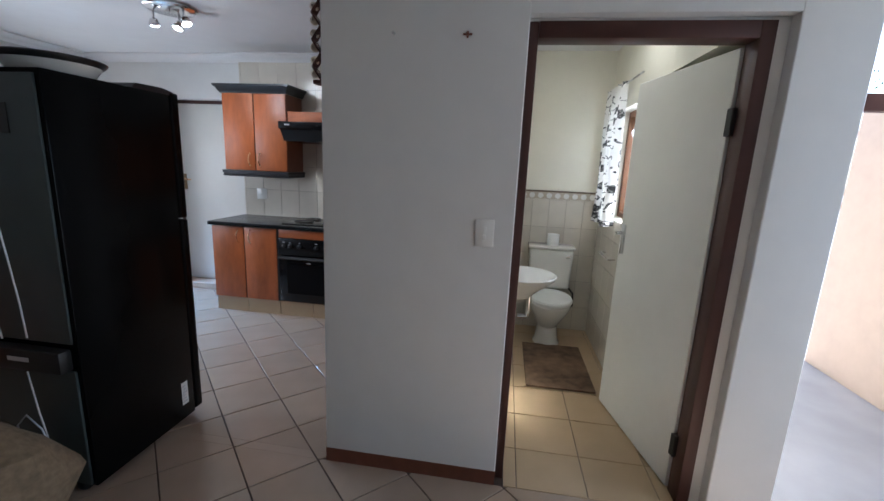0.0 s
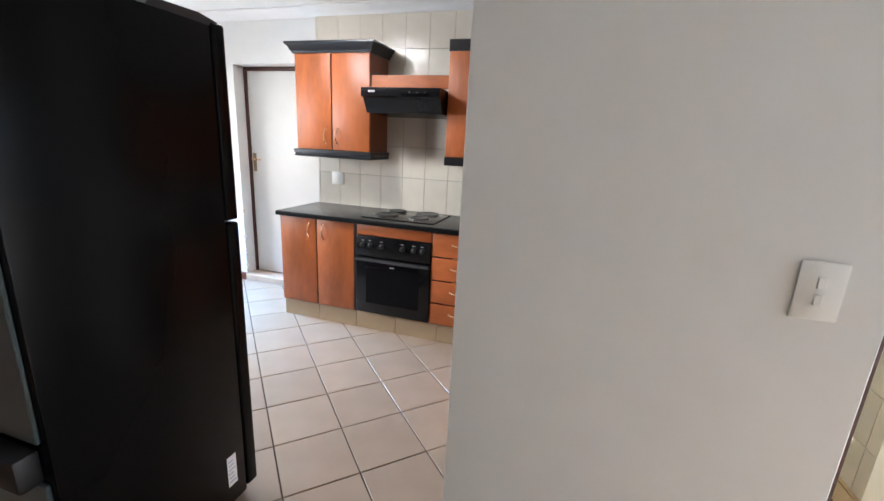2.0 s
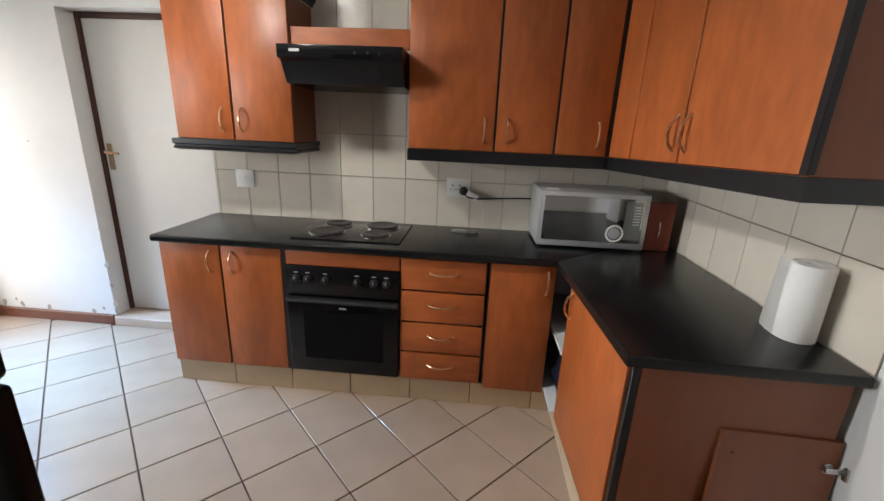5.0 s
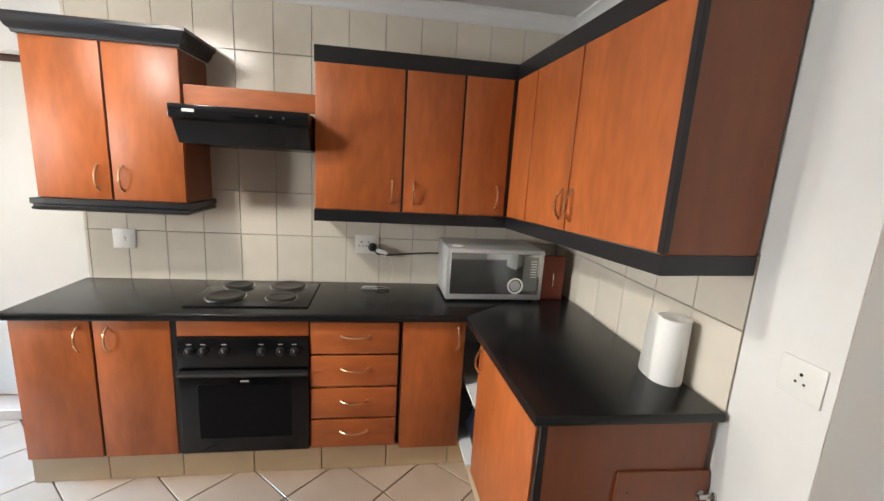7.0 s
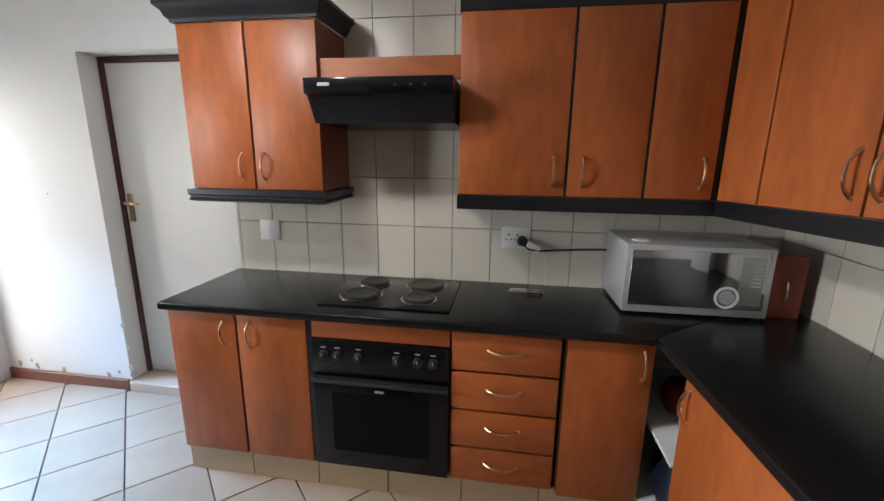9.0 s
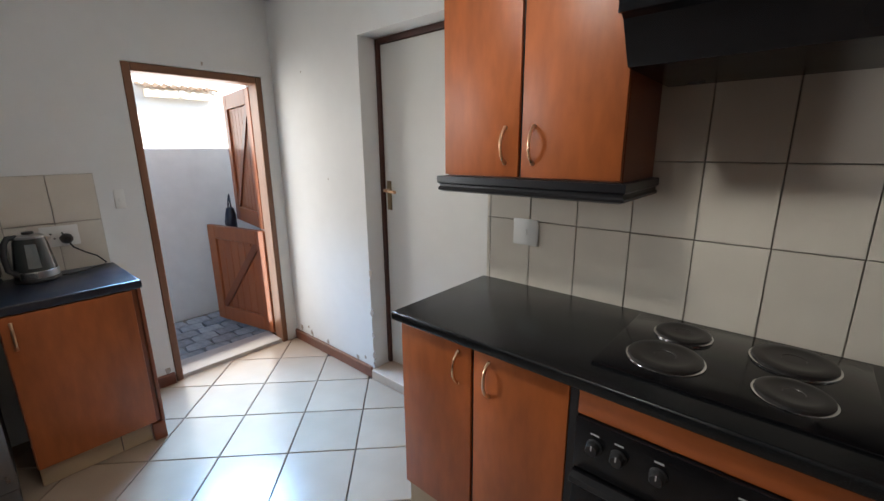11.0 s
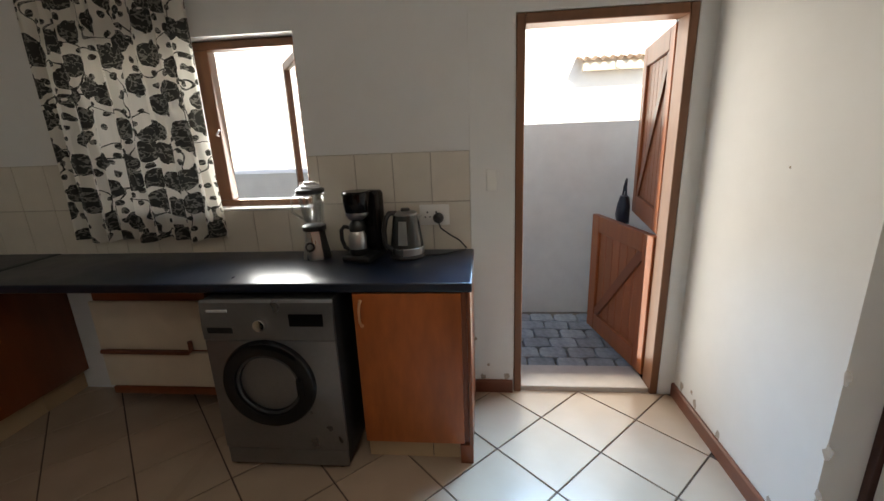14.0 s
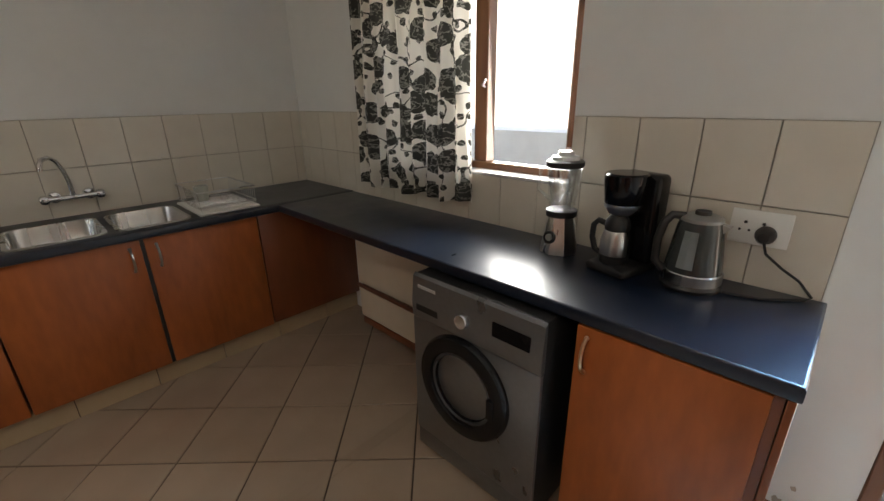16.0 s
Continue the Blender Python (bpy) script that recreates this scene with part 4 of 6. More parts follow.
# small cream drawer unit in the knee space
u = thing("drawer_unit", (-3.72, 2.28, 0.18), "cream two-drawer unit fixed under the window worktop", "drawers")
bm = B()
box(bm, -3.868, -3.622, 1.985, 2.600, 0.20, 0.846)
part("drawer_body", bm, WOODEND, u)
front("drawer_front", u, -3.620, -3.602, 1.975, 2.610, 0.432, 0.700, CREAM, "cream upper drawer front")
front("drawer_front", u, -3.620, -3.602, 1.975, 2.610, 0.215, 0.415, CREAM, "cream lower drawer front")
front("bottom_rail", u, -3.622, -3.604, 1.985, 2.600, 0.165, 0.205, WOODEND)
bm = B()
tube(bm, [(-3.59, 1.99, 0.424), (-3.585, 2.48, 0.424), (-3.585, 2.50, 0.44), (-3.585, 2.50, 0.49)], 0.012, 8)
part("grip_rail", bm, SKIRT, u, "brown grip rail between the drawers")

move(u, 0.020, 0.045, -0.021)

# sink units
g3 = "sink cabinets"
u = thing("sink_cabinet", (-2.67, 1.3, 0.12), "cherry wood sink cabinet with two doors", "cabinet", g3)
carcass(u, -3.210, -2.105, 1.01, 1.645, 0.150, 0.846, topped=False)
for x0, x1, hx in ((-3.205, -2.666, -2.712), (-2.648, -2.108, -2.604)):
    d = front("door", u, x0, x1, 1.647, 1.664, 0.150, 0.842)
    bow_handle((hx, 1.664, 0.745), (0, 0, 1), 0.11, (0, 1, 0), d, STEEL)
# black strip darkens the gap between the sink doors like shade
bm = B()
box(bm, -2.672, -2.642, 1.6465, 1.656, 0.150, 0.842)
part("filler_strip", bm, BLACKTRIM, u)
front("blind_panel", u, -3.868, -3.213, 1.640, 1.656, 0.150, 0.846, WOODEND, "dark corner filler panel")
move(u, 0, -0.045, -0.021)
u = thing("sink_cabinet", (-1.93, 1.3, 0.12), "cherry wood cabinet at the end of the sink run", "cabinet", g3)
carcass(u, -2.100, -1.77, 1.01, 1.645, 0.150, 0.846)
d = front("door", u, -2.098, -1.774, 1.647, 1.664, 0.150, 0.842)
bow_handle((-2.06, 1.664, 0.745), (0, 0, 1), 0.11, (0, 1, 0), d, STEEL)

move(u, 0, -0.045, -0.021)

sk = thing("kitchen_sink", (-2.55, 1.42, 0.89), "stainless steel double-bowl sink let into the worktop", "sink")


def sink_bowl(x0, x1, y0, y1):
    """A pressed bowl with a rolled rim, hung through the worktop."""
    bm = B()
    prof = [(0.0, 0.000), (0.0, 0.005), (0.010, 0.007), (0.017, 0.004), (0.021, -0.020), (0.030, -0.120), (0.046, -0.140), (0.090, -0.143)]
    ring = []
    for o, z in prof:
        r = max(0.01, 0.055 - o * 0.4)
        row = []
        for cx, cy, a0 in ((x1 - o - r, y1 - o - r, 0), (x0 + o + r, y1 - o - r, 90), (x0 + o + r, y0 + o + r, 180), (x1 - o - r, y0 + o + r, 270)):
            for k in range(6):
                a = radians(a0 + 18 * k)
                row.append(bm.verts.new((cx + r * math.cos(a), cy + r * math.sin(a), 0.890 + z)))
        ring.append(row)
    for a, b in zip(ring, ring[1:]):
        for k in range(24):
            bm.faces.new((a[k], a[(k + 1) % 24], b[(k + 1) % 24], b[k]))
    bm.faces.new(ring[-1])
    return bm


for x0, x1 in ((-2.90, -2.58), (-2.55, -2.20)):
    bw = part("bowl", sink_bowl(x0, x1, 1.20, 1.62), STEEL, sk)
    bm = B()
    lathe(bm, [(0, 0.001), (0.030, 0.001), (0.034, 0.003), (0.036, 0.0012)], Matrix.Translation(((x0 + x1) / 2, 1.41, 0.747)), 20)
    part("drain", bm, CHROME, bw)
move(sk, 0, -0.005, -0.0232)
tap = thing("mixer_tap", (-2.585, 1.02, 0.95), "chrome wall-mounted mixer tap with a high swan-neck spout", "tap")
bm = B()
tube(bm, [(-2.690, 1.055, 0.955), (-2.48, 1.055, 0.955)], 0.013, 12)
for x in (-2.655, -2.515):
    lathe(bm, [(0, 0), (0.030, 0), (0.026, 0.012), (0.012, 0.018), (0.012, 0.05), (0, 0.05)], Matrix.Translation((x, 1.001, 0.955)) @ Matrix.Rotation(radians(-90), 4, "X"), 18)
part("tap_body", bm, CHROME, tap)
for x in (-2.692, -2.478):
    bm = B()
    s = 1 if x > -2.58 else -1
    lathe(bm, [(0, -0.012), (0.020, -0.010), (0.024, 0.0), (0.022, 0.018), (0.014, 0.026), (0, 0.028)], Matrix.Translation((x, 1.055, 0.955)) @ Matrix.Rotation(radians(90 * s), 4, "Y"), 12)
    part("tap_knob", bm, CHROME, tap)
bm = B()
tube(bm, [(-2.585, 1.058, 0.965), (-2.584, 1.062, 1.04), (-2.574, 1.075, 1.10), (-2.556, 1.10, 1.145), (-2.530, 1.13, 1.165), (-2.505, 1.16, 1.160), (-2.492, 1.175, 1.135), (-2.490, 1.178, 1.110)], 0.011, 12)
part("spout", bm, CHROME, tap)

move(tap, 0.085, 0.051, 0.018)
rk = thing("dish_rack", (-3.06, 1.36, 0.89), "white wire dish rack standing on a tray beside the sink", "dish rack")
bm = B()
box(bm, -3.24, -2.93, 1.20, 1.62, 0.891, 0.902, 0.004, 2)
part("drip_tray", bm, WHITEPLASTIC, rk)
for z in (0.93, 1.01):
    bm = B()
    tube(bm, [(-3.23, 1.21, z), (-2.94, 1.21, z), (-2.94, 1.61, z), (-3.23, 1.61, z), (-3.23, 1.21, z)], 0.003, 6)
    part("wire_hoop", bm, STEEL, rk)
for k in range(15):
    y = 1.22 + 0.027 * k
    bm = B()
    tube(bm, [(-3.23, y, 1.01), (-3.225, y, 0.915), (-2.945, y, 0.915), (-2.94, y, 1.01)], 0.0018, 5)
    part("wire", bm, STEEL, rk)
bm = B()
lathe(bm, [(0, 0.003), (0.030, 0.0), (0.036, 0.03), (0.038, 0.085), (0.035, 0.085), (0.032, 0.01), (0, 0.008)], Matrix.Translation((-3.03, 1.35, 0.919)), 24)
move(rk, 0, -0.005, -0.0232)
mug = single("mug", bm, material("milky_plastic", (0.42, 0.43, 0.38), 0.35, vary=0.04), "pale milky tumbler drying in the dish rack", "mug")

move(mug, 0, -0.005, -0.0232)

# blender, coffee maker, kettle
bl = thing("blender", (-3.745, 3.19, 0.89), "steel jug blender with a glass jar and dark lid", "blender")
m = Matrix.Translation((-3.745, 3.190, 0.8905))
bm = B()
lathe(bm, [(0, 0.0), (0.070, 0.0), (0.072, 0.012), (0.066, 0.040), (0.054, 0.105), (0.046, 0.138), (0, 0.140)], m, 8)
bs = part("motor_base", bm, STEEL, bl)
bm = B()
lathe(bm, [(0, 0), (0.024, 0), (0.024, 0.006), (0.019, 0.010), (0.017, 0.006), (0, 0.006)], Matrix.Translation((-3.683, 3.185, 0.957)) @ Matrix.Rotation(radians(78), 4, "Y"), 24)
part("speed_dial", bm, BLACKPLASTIC, bs, "dark ring of the speed dial")
bm = B()
lathe(bm, [(0, 0.004), (0.014, 0.004), (0.012, 0.013), (0, 0.014)], Matrix.Translation((-3.683, 3.185, 0.957)) @ Matrix.Rotation(radians(78), 4, "Y"), 20)
part("dial_cap", bm, STEEL, bs)
bm = B()
lathe(bm, [(0.046, 0.138), (0.056, 0.140), (0.057, 0.162), (0.050, 0.166), (0, 0.166)], m, 28)
part("collar", bm, BLACKPLASTIC, bl)
bm = B()
lathe(bm, [(0.044, 0.168), (0.048, 0.18), (0.062, 0.315), (0.064, 0.325), (0.060, 0.325), (0.057, 0.312), (0.044, 0.185), (0, 0.180)], m, 28)
jar = part("jar", bm, CLEAR, bl, "clear ribbed glass jar")
bm = B()
tube(bm, [(-3.745 + 0.01, 3.190 - 0.058, 1.205), (-3.73, 3.100, 1.195), (-3.73, 3.096, 1.12), (-3.74, 3.138, 1.085)], 0.007, 8)
part("jar_handle", bm, CLEAR, jar)
bm = B()
lathe(bm, [(0.060, 0.318), (0.067, 0.322), (0.068, 0.338), (0.060, 0.344), (0, 0.345)], m, 28)
ld = part("lid", bm, BLACKPLASTIC, bl, "dark plastic lid")
bm = B()
lathe(bm, [(0.050, 0.345), (0.047, 0.356), (0.030, 0.360), (0.026, 0.374), (0, 0.376)], m, 24)
part("lid_cap", bm, SILVER, ld, "pale grey filler cap")

move(bl, 0.035, 0.025, -0.0232)
cm = thing("coffee_maker", (-3.73, 3.44, 0.89), "black drip coffee maker with a steel flask", "coffee maker")
CM = Matrix.Translation((-3.745, 3.440, 0.8905)) @ Matrix.Rotation(radians(-14), 4, "Z") @ Matrix.Diagonal((0.84, 0.80, 0.97, 1))
bm = B()
box(bm, -0.105, 0.115, -0.082, 0.105, 0, 0.030, 0.012, 3, CM)
part("base", bm, BLACKPLASTIC, cm)
bm = B()
box(bm, -0.105, -0.02, -0.078, 0.112, 0.030, 0.334, 0.022, 4, CM)
part("water_tank", bm, BLACKGLOSS, cm)
bm = B()
lathe(bm, [(0, 0.205), (0.050, 0.205), (0.070, 0.225), (0.082, 0.31), (0.082, 0.332), (0.074, 0.338), (0, 0.338)], CM @ Matrix.Translation((0.025, 0, 0)), 28)
hd = part("filter_head", bm, BLACKGLOSS, cm)
bm = B()
lathe(bm, [(0.0525, 0.203), (0.071, 0.2245), (0.0735, 0.238), (0.069, 0.236), (0.052, 0.21)], CM @ Matrix.Translation((0.025, 0, 0)), 28)
part("steel_band", bm, STEEL, hd, "bright steel band")
bm = B()
lathe(bm, [(0, 0.062), (0.057, 0.062), (0.058, 0.066), (0.057, 0.115), (0.049, 0.140), (0.045, 0.146), (0, 0.146)], CM @ Matrix.Translation((0.042, 0, 0)), 28)
fl = part("flask", bm, STEEL, cm, "steel insulated flask")
bm = B()
lathe(bm, [(0, 0.147), (0.047, 0.147), (0.050, 0.160), (0.044, 0.182), (0.030, 0.199), (0, 0.201)], CM @ Matrix.Translation((0.042, 0, 0)), 24)
part("flask_lid", bm, BLACKPLASTIC, fl)
bm = B()
lathe(bm, [(0, 0.031), (0.054, 0.031), (0.058, 0.038), (0.058, 0.061), (0, 0.061)], CM @ Matrix.Translation((0.042, 0, 0)), 28)
part("flask_foot", bm, BLACKPLASTIC, fl, "black foot of the flask")
bm = B()
tube(bm, [CM @ Vector(p) for p in ((0.048, -0.044, 0.160), (0.060, -0.078, 0.168), (0.066, -0.096, 0.150), (0.066, -0.098, 0.105), (0.060, -0.084, 0.062), (0.052, -0.056, 0.050))], 0.010, 10)
part("flask_handle", bm, BLACKPLASTIC, fl)

move(cm, 0.050, 0.015, -0.0232)
kt = thing("kettle", (-3.74, 3.66, 0.89), "steel and dark cordless kettle on its base", "kettle")
m = Matrix.Translation((-3.740, 3.660, 0.8905))
bm = B()
lathe(bm, [(0, 0), (0.084, 0), (0.086, 0.010), (0.080, 0.020), (0, 0.020)], m, 30)
part("power_base", bm, BLACKPLASTIC, kt)
bm = B()
lathe(bm, [(0.0, 0.020), (0.082, 0.021), (0.083, 0.052), (0.080, 0.055), (0, 0.055)], m, 30)
part("steel_foot", bm, STEEL, kt)
bm = B()
lathe(bm, [(0.079, 0.055), (0.077, 0.075), (0.062, 0.190), (0.057, 0.208), (0.0, 0.210)], m, 36)
kb = part("kettle_body", bm, material("smoked_body", (0.035, 0.042, 0.042), 0.16, vary=0.1, grain=6, spec=0.6), kt, "dark smoked body")
bm = B()
lathe(bm, [(0.0575, 0.207), (0.056, 0.216), (0.044, 0.223), (0, 0.226)], m, 30)
lid = part("kettle_lid", bm, material("satin_lid", (0.30, 0.31, 0.31), 0.3, metal=0.7), kt)
bm = B()
lathe(bm, [(0, 0.224), (0.022, 0.225), (0.021, 0.236), (0, 0.238)], m, 18)
part("lid_knob", bm, BLACKPLASTIC, lid)
bm = B()
for k0, k1 in ((0, 1), (1, 2)):
    q = []
    for k in (k0, k1):
        a = radians(-22 + 17 * k)
        for r, z in ((0.0785, 0.072), (0.0648, 0.184)):
            q.append(bm.verts.new(m @ Vector((r * math.cos(a), r * math.sin(a), z))))
    bm.faces.new((q[0], q[2], q[3], q[1]))
bmesh.ops.solidify(bm, geom=bm.faces[:], thickness=0.003)
part("water_gauge", bm, material("frosted_gauge", (0.40, 0.44, 0.44), 0.3, vary=0.05), kb, "pale frosted water gauge")
bm = B()
tube(bm, [(-3.728, 3.618, 1.106), (-3.712, 3.588, 1.108), (-3.700, 3.572, 1.085), (-3.692, 3.562, 1.03), (-3.684, 3.566, 0.965), (-3.690, 3.592, 0.940)], 0.0125, 10)
part("handle", bm, BLACKPLASTIC, kt)
bm = B()
prism(bm, [(3.708, 1.098), (3.738, 1.090), (3.712, 1.060)], "x", -3.755, -3.725)
part("spout", bm, STEEL, kt)

move(kt, 0.035, 0.012, -0.0232)
wall_plate("wall_socket", (W_FACE + 0.0005, 3.797, 1.046), (1, 0, 0), 0.150, 0.105, "white double socket on the tiles behind the kettle", holes=2)
plug((W_FACE + 0.011, 3.817, 1.032), (1, 0, 0), "round black kettle plug in the socket")
bm = B()
tube(bm, [(-3.785, 3.817, 1.026), (-3.77, 3.832, 0.99), (-3.775, 3.875, 0.955), (-3.785, 3.92, 0.925), (-3.80, 3.955, 0.880), (-3.79, 3.94, 0.8715), (-3.72, 3.85, 0.8710), (-3.70, 3.76, 0.8715)], 0.0038, 8)
single("kettle_cable", bm, BLACKPLASTIC, "thin black kettle cable looping onto the worktop", "cable")

# window, curtain
win = tagged(thing("window_1", (-4.0, 2.55, 1.1), "timber casement window with one sash standing open", "window"), kind="structure")
FX0, FX1 = -3.990, -3.925


def wbar(name, y0, y1, z0, z1, parent, x0=FX0, x1=FX1, mat=FRAMEWOOD, m=None):
    bm = B()
    box(bm, x0, x1, y0, y1, z0, z1, 0.004, 1, m)
    return part(name, bm, mat, parent)


wbar("window_frame", 1.955, 3.160, 1.092, 1.132, win)
wbar("window_frame", 1.955, 3.160, 1.882, 1.922, win)
wbar("window_frame", 1.955, 2.000, 1.133, 1.881, win)
wbar("window_frame", 3.122, 3.160, 1.133, 1.881, win)
wbar("mullion", 2.605, 2.680, 1.133, 1.881, win)
bm = B()
box(bm, -3.958, -3.954, 2.001, 2.604, 1.133, 1.881)
p = part("pane", bm, PANE, win)
p.visible_shadow = False
SASH = Matrix.Translation((-3.995, 3.118, 0)) @ Matrix.Rotation(radians(-56), 4, "Z")
sash = wbar("open_sash", -0.045, 0, 1.138, 1.876, win, -0.025, 0.012, FRAMEWOOD, SASH)
for nm, b in (("sash_stile", (-0.428, -0.383, 1.138, 1.876)), ("sash_rail", (-0.382, -0.046, 1.138, 1.183)), ("sash_rail", (-0.382, -0.046, 1.831, 1.876))):
    wbar(nm, *b, sash, -0.025, 0.012, FRAMEWOOD, SASH)
bm = B()
box(bm, -0.009, -0.005, -0.382, -0.046, 1.184, 1.830, 0, 1, SASH)
p = part("pane", bm, PANE, sash)
p.visible_shadow = False
for y in (2.66,):
    bm = B()
    tube(bm, [(-3.926, 2.668, 1.47), (-3.905, 2.668, 1.475), (-3.900, 2.690, 1.50)], 0.005, 8)
    part("window_catch", bm, STEEL, win)
bm = B()
box(bm, -3.924, W_FACE + 0.004, 1.952, 3.163, 1.0885, 1.1005, 0.003)
tagged(part("window_sill", bm, PAINT, win), "white painted sill")


def curtain(name, axis_y, x_mid, y0, y1, z0, z1, mat, folds, amp, label, flare=0.0):
    """A gathered cloth hanging along y, its folds deeper towards the hem."""
    nu, nv = folds * 10, 26
    bm = B()
    uv = bm.loops.layers.uv.new("cloth")
    grid = []
    for j in range(nv + 1):
        v = j / nv
        row = []
        for i in range(nu + 1):
            u = i / nu
            ph = u * folds * math.tau
            a = amp * (0.55 + 0.6 * (1 - v))
            x = x_mid + a * math.sin(ph + 0.7 * math.sin(3.1 * u + 2 * v)) + 0.3 * a * math.sin(2.3 * ph + 4 * v)
            y = y0 + (y1 - y0) * u + 0.010 * math.sin(ph * 0.5 + 5 * v) + flare * (1 - v) * (u - 0.5)
            z = z0 + (z1 - z0) * v + (0.012 * math.sin(ph * 0.37 + 1.0) * (1 - v))
            row.append((bm.verts.new((x, y, z)), (u * abs(y1 - y0) * 1.25, v * (z1 - z0))))
        grid.append(row)
    for j in range(nv):
        for i in range(nu):
            q = [grid[j][i], grid[j][i + 1], grid[j + 1][i + 1], grid[j + 1][i]]
            f = bm.faces.new([k[0] for k in q])
            for lp, k in zip(f.loops, q):
                lp[uv].uv = k[1]
    t = thing(name, (x_mid, (y0 + y1) / 2, z0), label, "curtain")
    part("cloth", bm, mat, t)
    return t


ct = curtain("curtain", 0, -3.785, 1.87, 2.685, 0.950, 2.200, CURTAIN, 9, 0.022, "white cotton curtain printed with dark grey flowers", 0.05)
bm = B()
tube(bm, [(-3.785, 1.78, 2.185), (-3.785, 3.30, 2.185)], 0.008, 8)
part("curtain_wire", bm, STEEL, ct)

# back door frame and stable door
dB = tagged(thing("door_frame", (-3.95, 4.62, 0.0), "weathered timber frame of the back door", "door frame"), kind="structure")
for nm, b in (("jamb", (-4.00, -3.884, 4.202, 4.242, 0.0, 1.945)), ("jamb", (-4.00, -3.884, 4.946, 4.986, 0.0, 1.945)), ("head", (-4.00, -3.884, 4.243, 4.945, 1.900, 1.945))):
    bm = B()
    box(bm, *b, 0.004)
    part(nm, bm, FRAMEWOOD, dB)
bm = B()
box(bm, -4.13, -3.90, 4.243, 4.945, -0.005, 0.028, 0.004)
part("threshold", bm, material("pale_threshold", (0.55, 0.50, 0.45), 0.6, vary=0.1), dB, "pale worn threshold")


def stable_leaf(name, m, z0, z1, label):
    """A framed, ledged and braced half door. Local x runs from the hinge outwards."""
    t = thing(name, m.translation + Vector((0, 0, z0)), label, "door")
    w, th = 0.705, 0.042
    for nm, b in (("stile", (0, 0.095, 0, th, z0, z1)), ("stile", (w - 0.095, w, 0, th, z0, z1)), ("rail", (0.0955, w - 0.0955, 0, th, z1 - 0.11, z1)), ("rail", (0.0955, w - 0.0955, 0, th, z0, z0 + 0.12))):
        bm = B()
        box(bm, *b, 0.004, 1, m)
        part(nm, bm, REDWOOD, t)
    n = 6
    for k in range(n):
        a, b = 0.0955 + (w - 0.191) * k / n, 0.0955 + (w - 0.191) * (k + 1) / n
        bm = B()
        box(bm, a + 0.001, b - 0.001, 0.016, 0.030, z0 + 0.1205, z1 - 0.1105, 0.003, 1, m)
        part("board", bm, REDWOOD, t)
    a, b = Vector((w - 0.10, 0.004, z0 + 0.125)), Vector((0.10, 0.004, z1 - 0.115))
    d = (b - a).normalized()
    nn = Vector((-d.z, 0, d.x)) * 0.030
    bm = B()
    vs = [bm.verts.new(m @ (p + o + Vector((0, y, 0)))) for y in (0, 0.011) for p, o in ((a, nn), (a, -nn), (b, -nn), (b, nn))]
    for q in ((0, 1, 2, 3), (4, 7, 6, 5), (0, 4, 5, 1), (1, 5, 6, 2), (2, 6, 7, 3), (3, 7, 4, 0)):
        bm.faces.new([vs[i] for i in q])
    part("brace", bm, WOODEND, t, "darker diagonal brace")
    return t


LOW = Matrix.Translation((-4.005, 4.935, 0)) @ Matrix.Rotation(radians(180 + 11.5), 4, "Z")
UPP = Matrix.Translation((-4.005, 4.942, 0)) @ Matrix.Rotation(radians(180 - 9), 4, "Z")
FL = Matrix.Diagonal((1, -1, 1, 1))
stable_leaf("stable_door_leaf", LOW @ FL, 0.045, 0.868, "lower half of a varnished red-brown stable door, standing open")
stable_leaf("stable_door_leaf", UPP @ FL, 0.882, 1.895, "upper half of a varnished red-brown stable door, standing open")
bm = B()
lathe(bm, [(0, 0.80), (0.050, 0.805), (0.058, 0.86), (0.054, 0.93), (0.038, 0.985), (0.012, 1.0), (0, 1.0)], Matrix.Translation((-4.665, 4.985, 0)) @ Matrix.Diagonal((1.2, 0.7, 1, 1)), 24)
for v in bm.verts:
    v.co += 0.014 * noise.noise_vector(v.co * 16)
tube(bm, [(-4.70, 4.985, 0.96), (-4.69, 4.99, 1.05), (-4.672, 4.995, 1.10), (-4.655, 4.99, 1.05), (-4.63, 4.985, 0.96)], 0.007, 8)
single("shopping_bag", bm, NAVY, "dark blue cloth bag hanging on the upper door half", "bag")

# closed white door in its recess
dA = tagged(thing("door_1", (-2.5, 5.24, 0.0), "plain white closed door with a dark frame in a recess", "door"), kind="structure")
front("door_leaf", dA, -2.905, -2.080, 5.205, 5.245, 0.075, 2.035, WHITEDOOR)
for b in ((-2.934, -2.908, 5.190, 5.260, 0.07, 2.068), (-2.078, -2.042, 5.190, 5.260, 0.07, 2.068), (-2.907, -2.079, 5.190, 5.260, 2.038, 2.068)):
    front("door_frame", dA, *b, DARKWOOD)
bm = B()
box(bm, -2.885, -2.849, 5.196, 5.2045, 1.105, 1.280, 0.003)
hp = part("handle_plate", bm, material("antique_brass", (0.30, 0.22, 0.13), 0.35, metal=0.9), dA, "antique brass handle plate")
bm = B()
tube(bm, [(-2.867, 5.196, 1.225), (-2.867, 5.160, 1.225), (-2.858, 5.153, 1.225), (-2.768, 5.155, 1.220)], 0.009, 10)
part("door_handle", bm, PALEBRASS, hp)
bm = B()
box(bm, -2.934, -2.042, 5.045, 5.285, 0.0, 0.066, 0.004)
tagged(part("door_step", bm, material("step_tile", (0.56, 0.44, 0.34), 0.35, vary=0.1, grain=8), dA), "low tiled step")
bm = B()
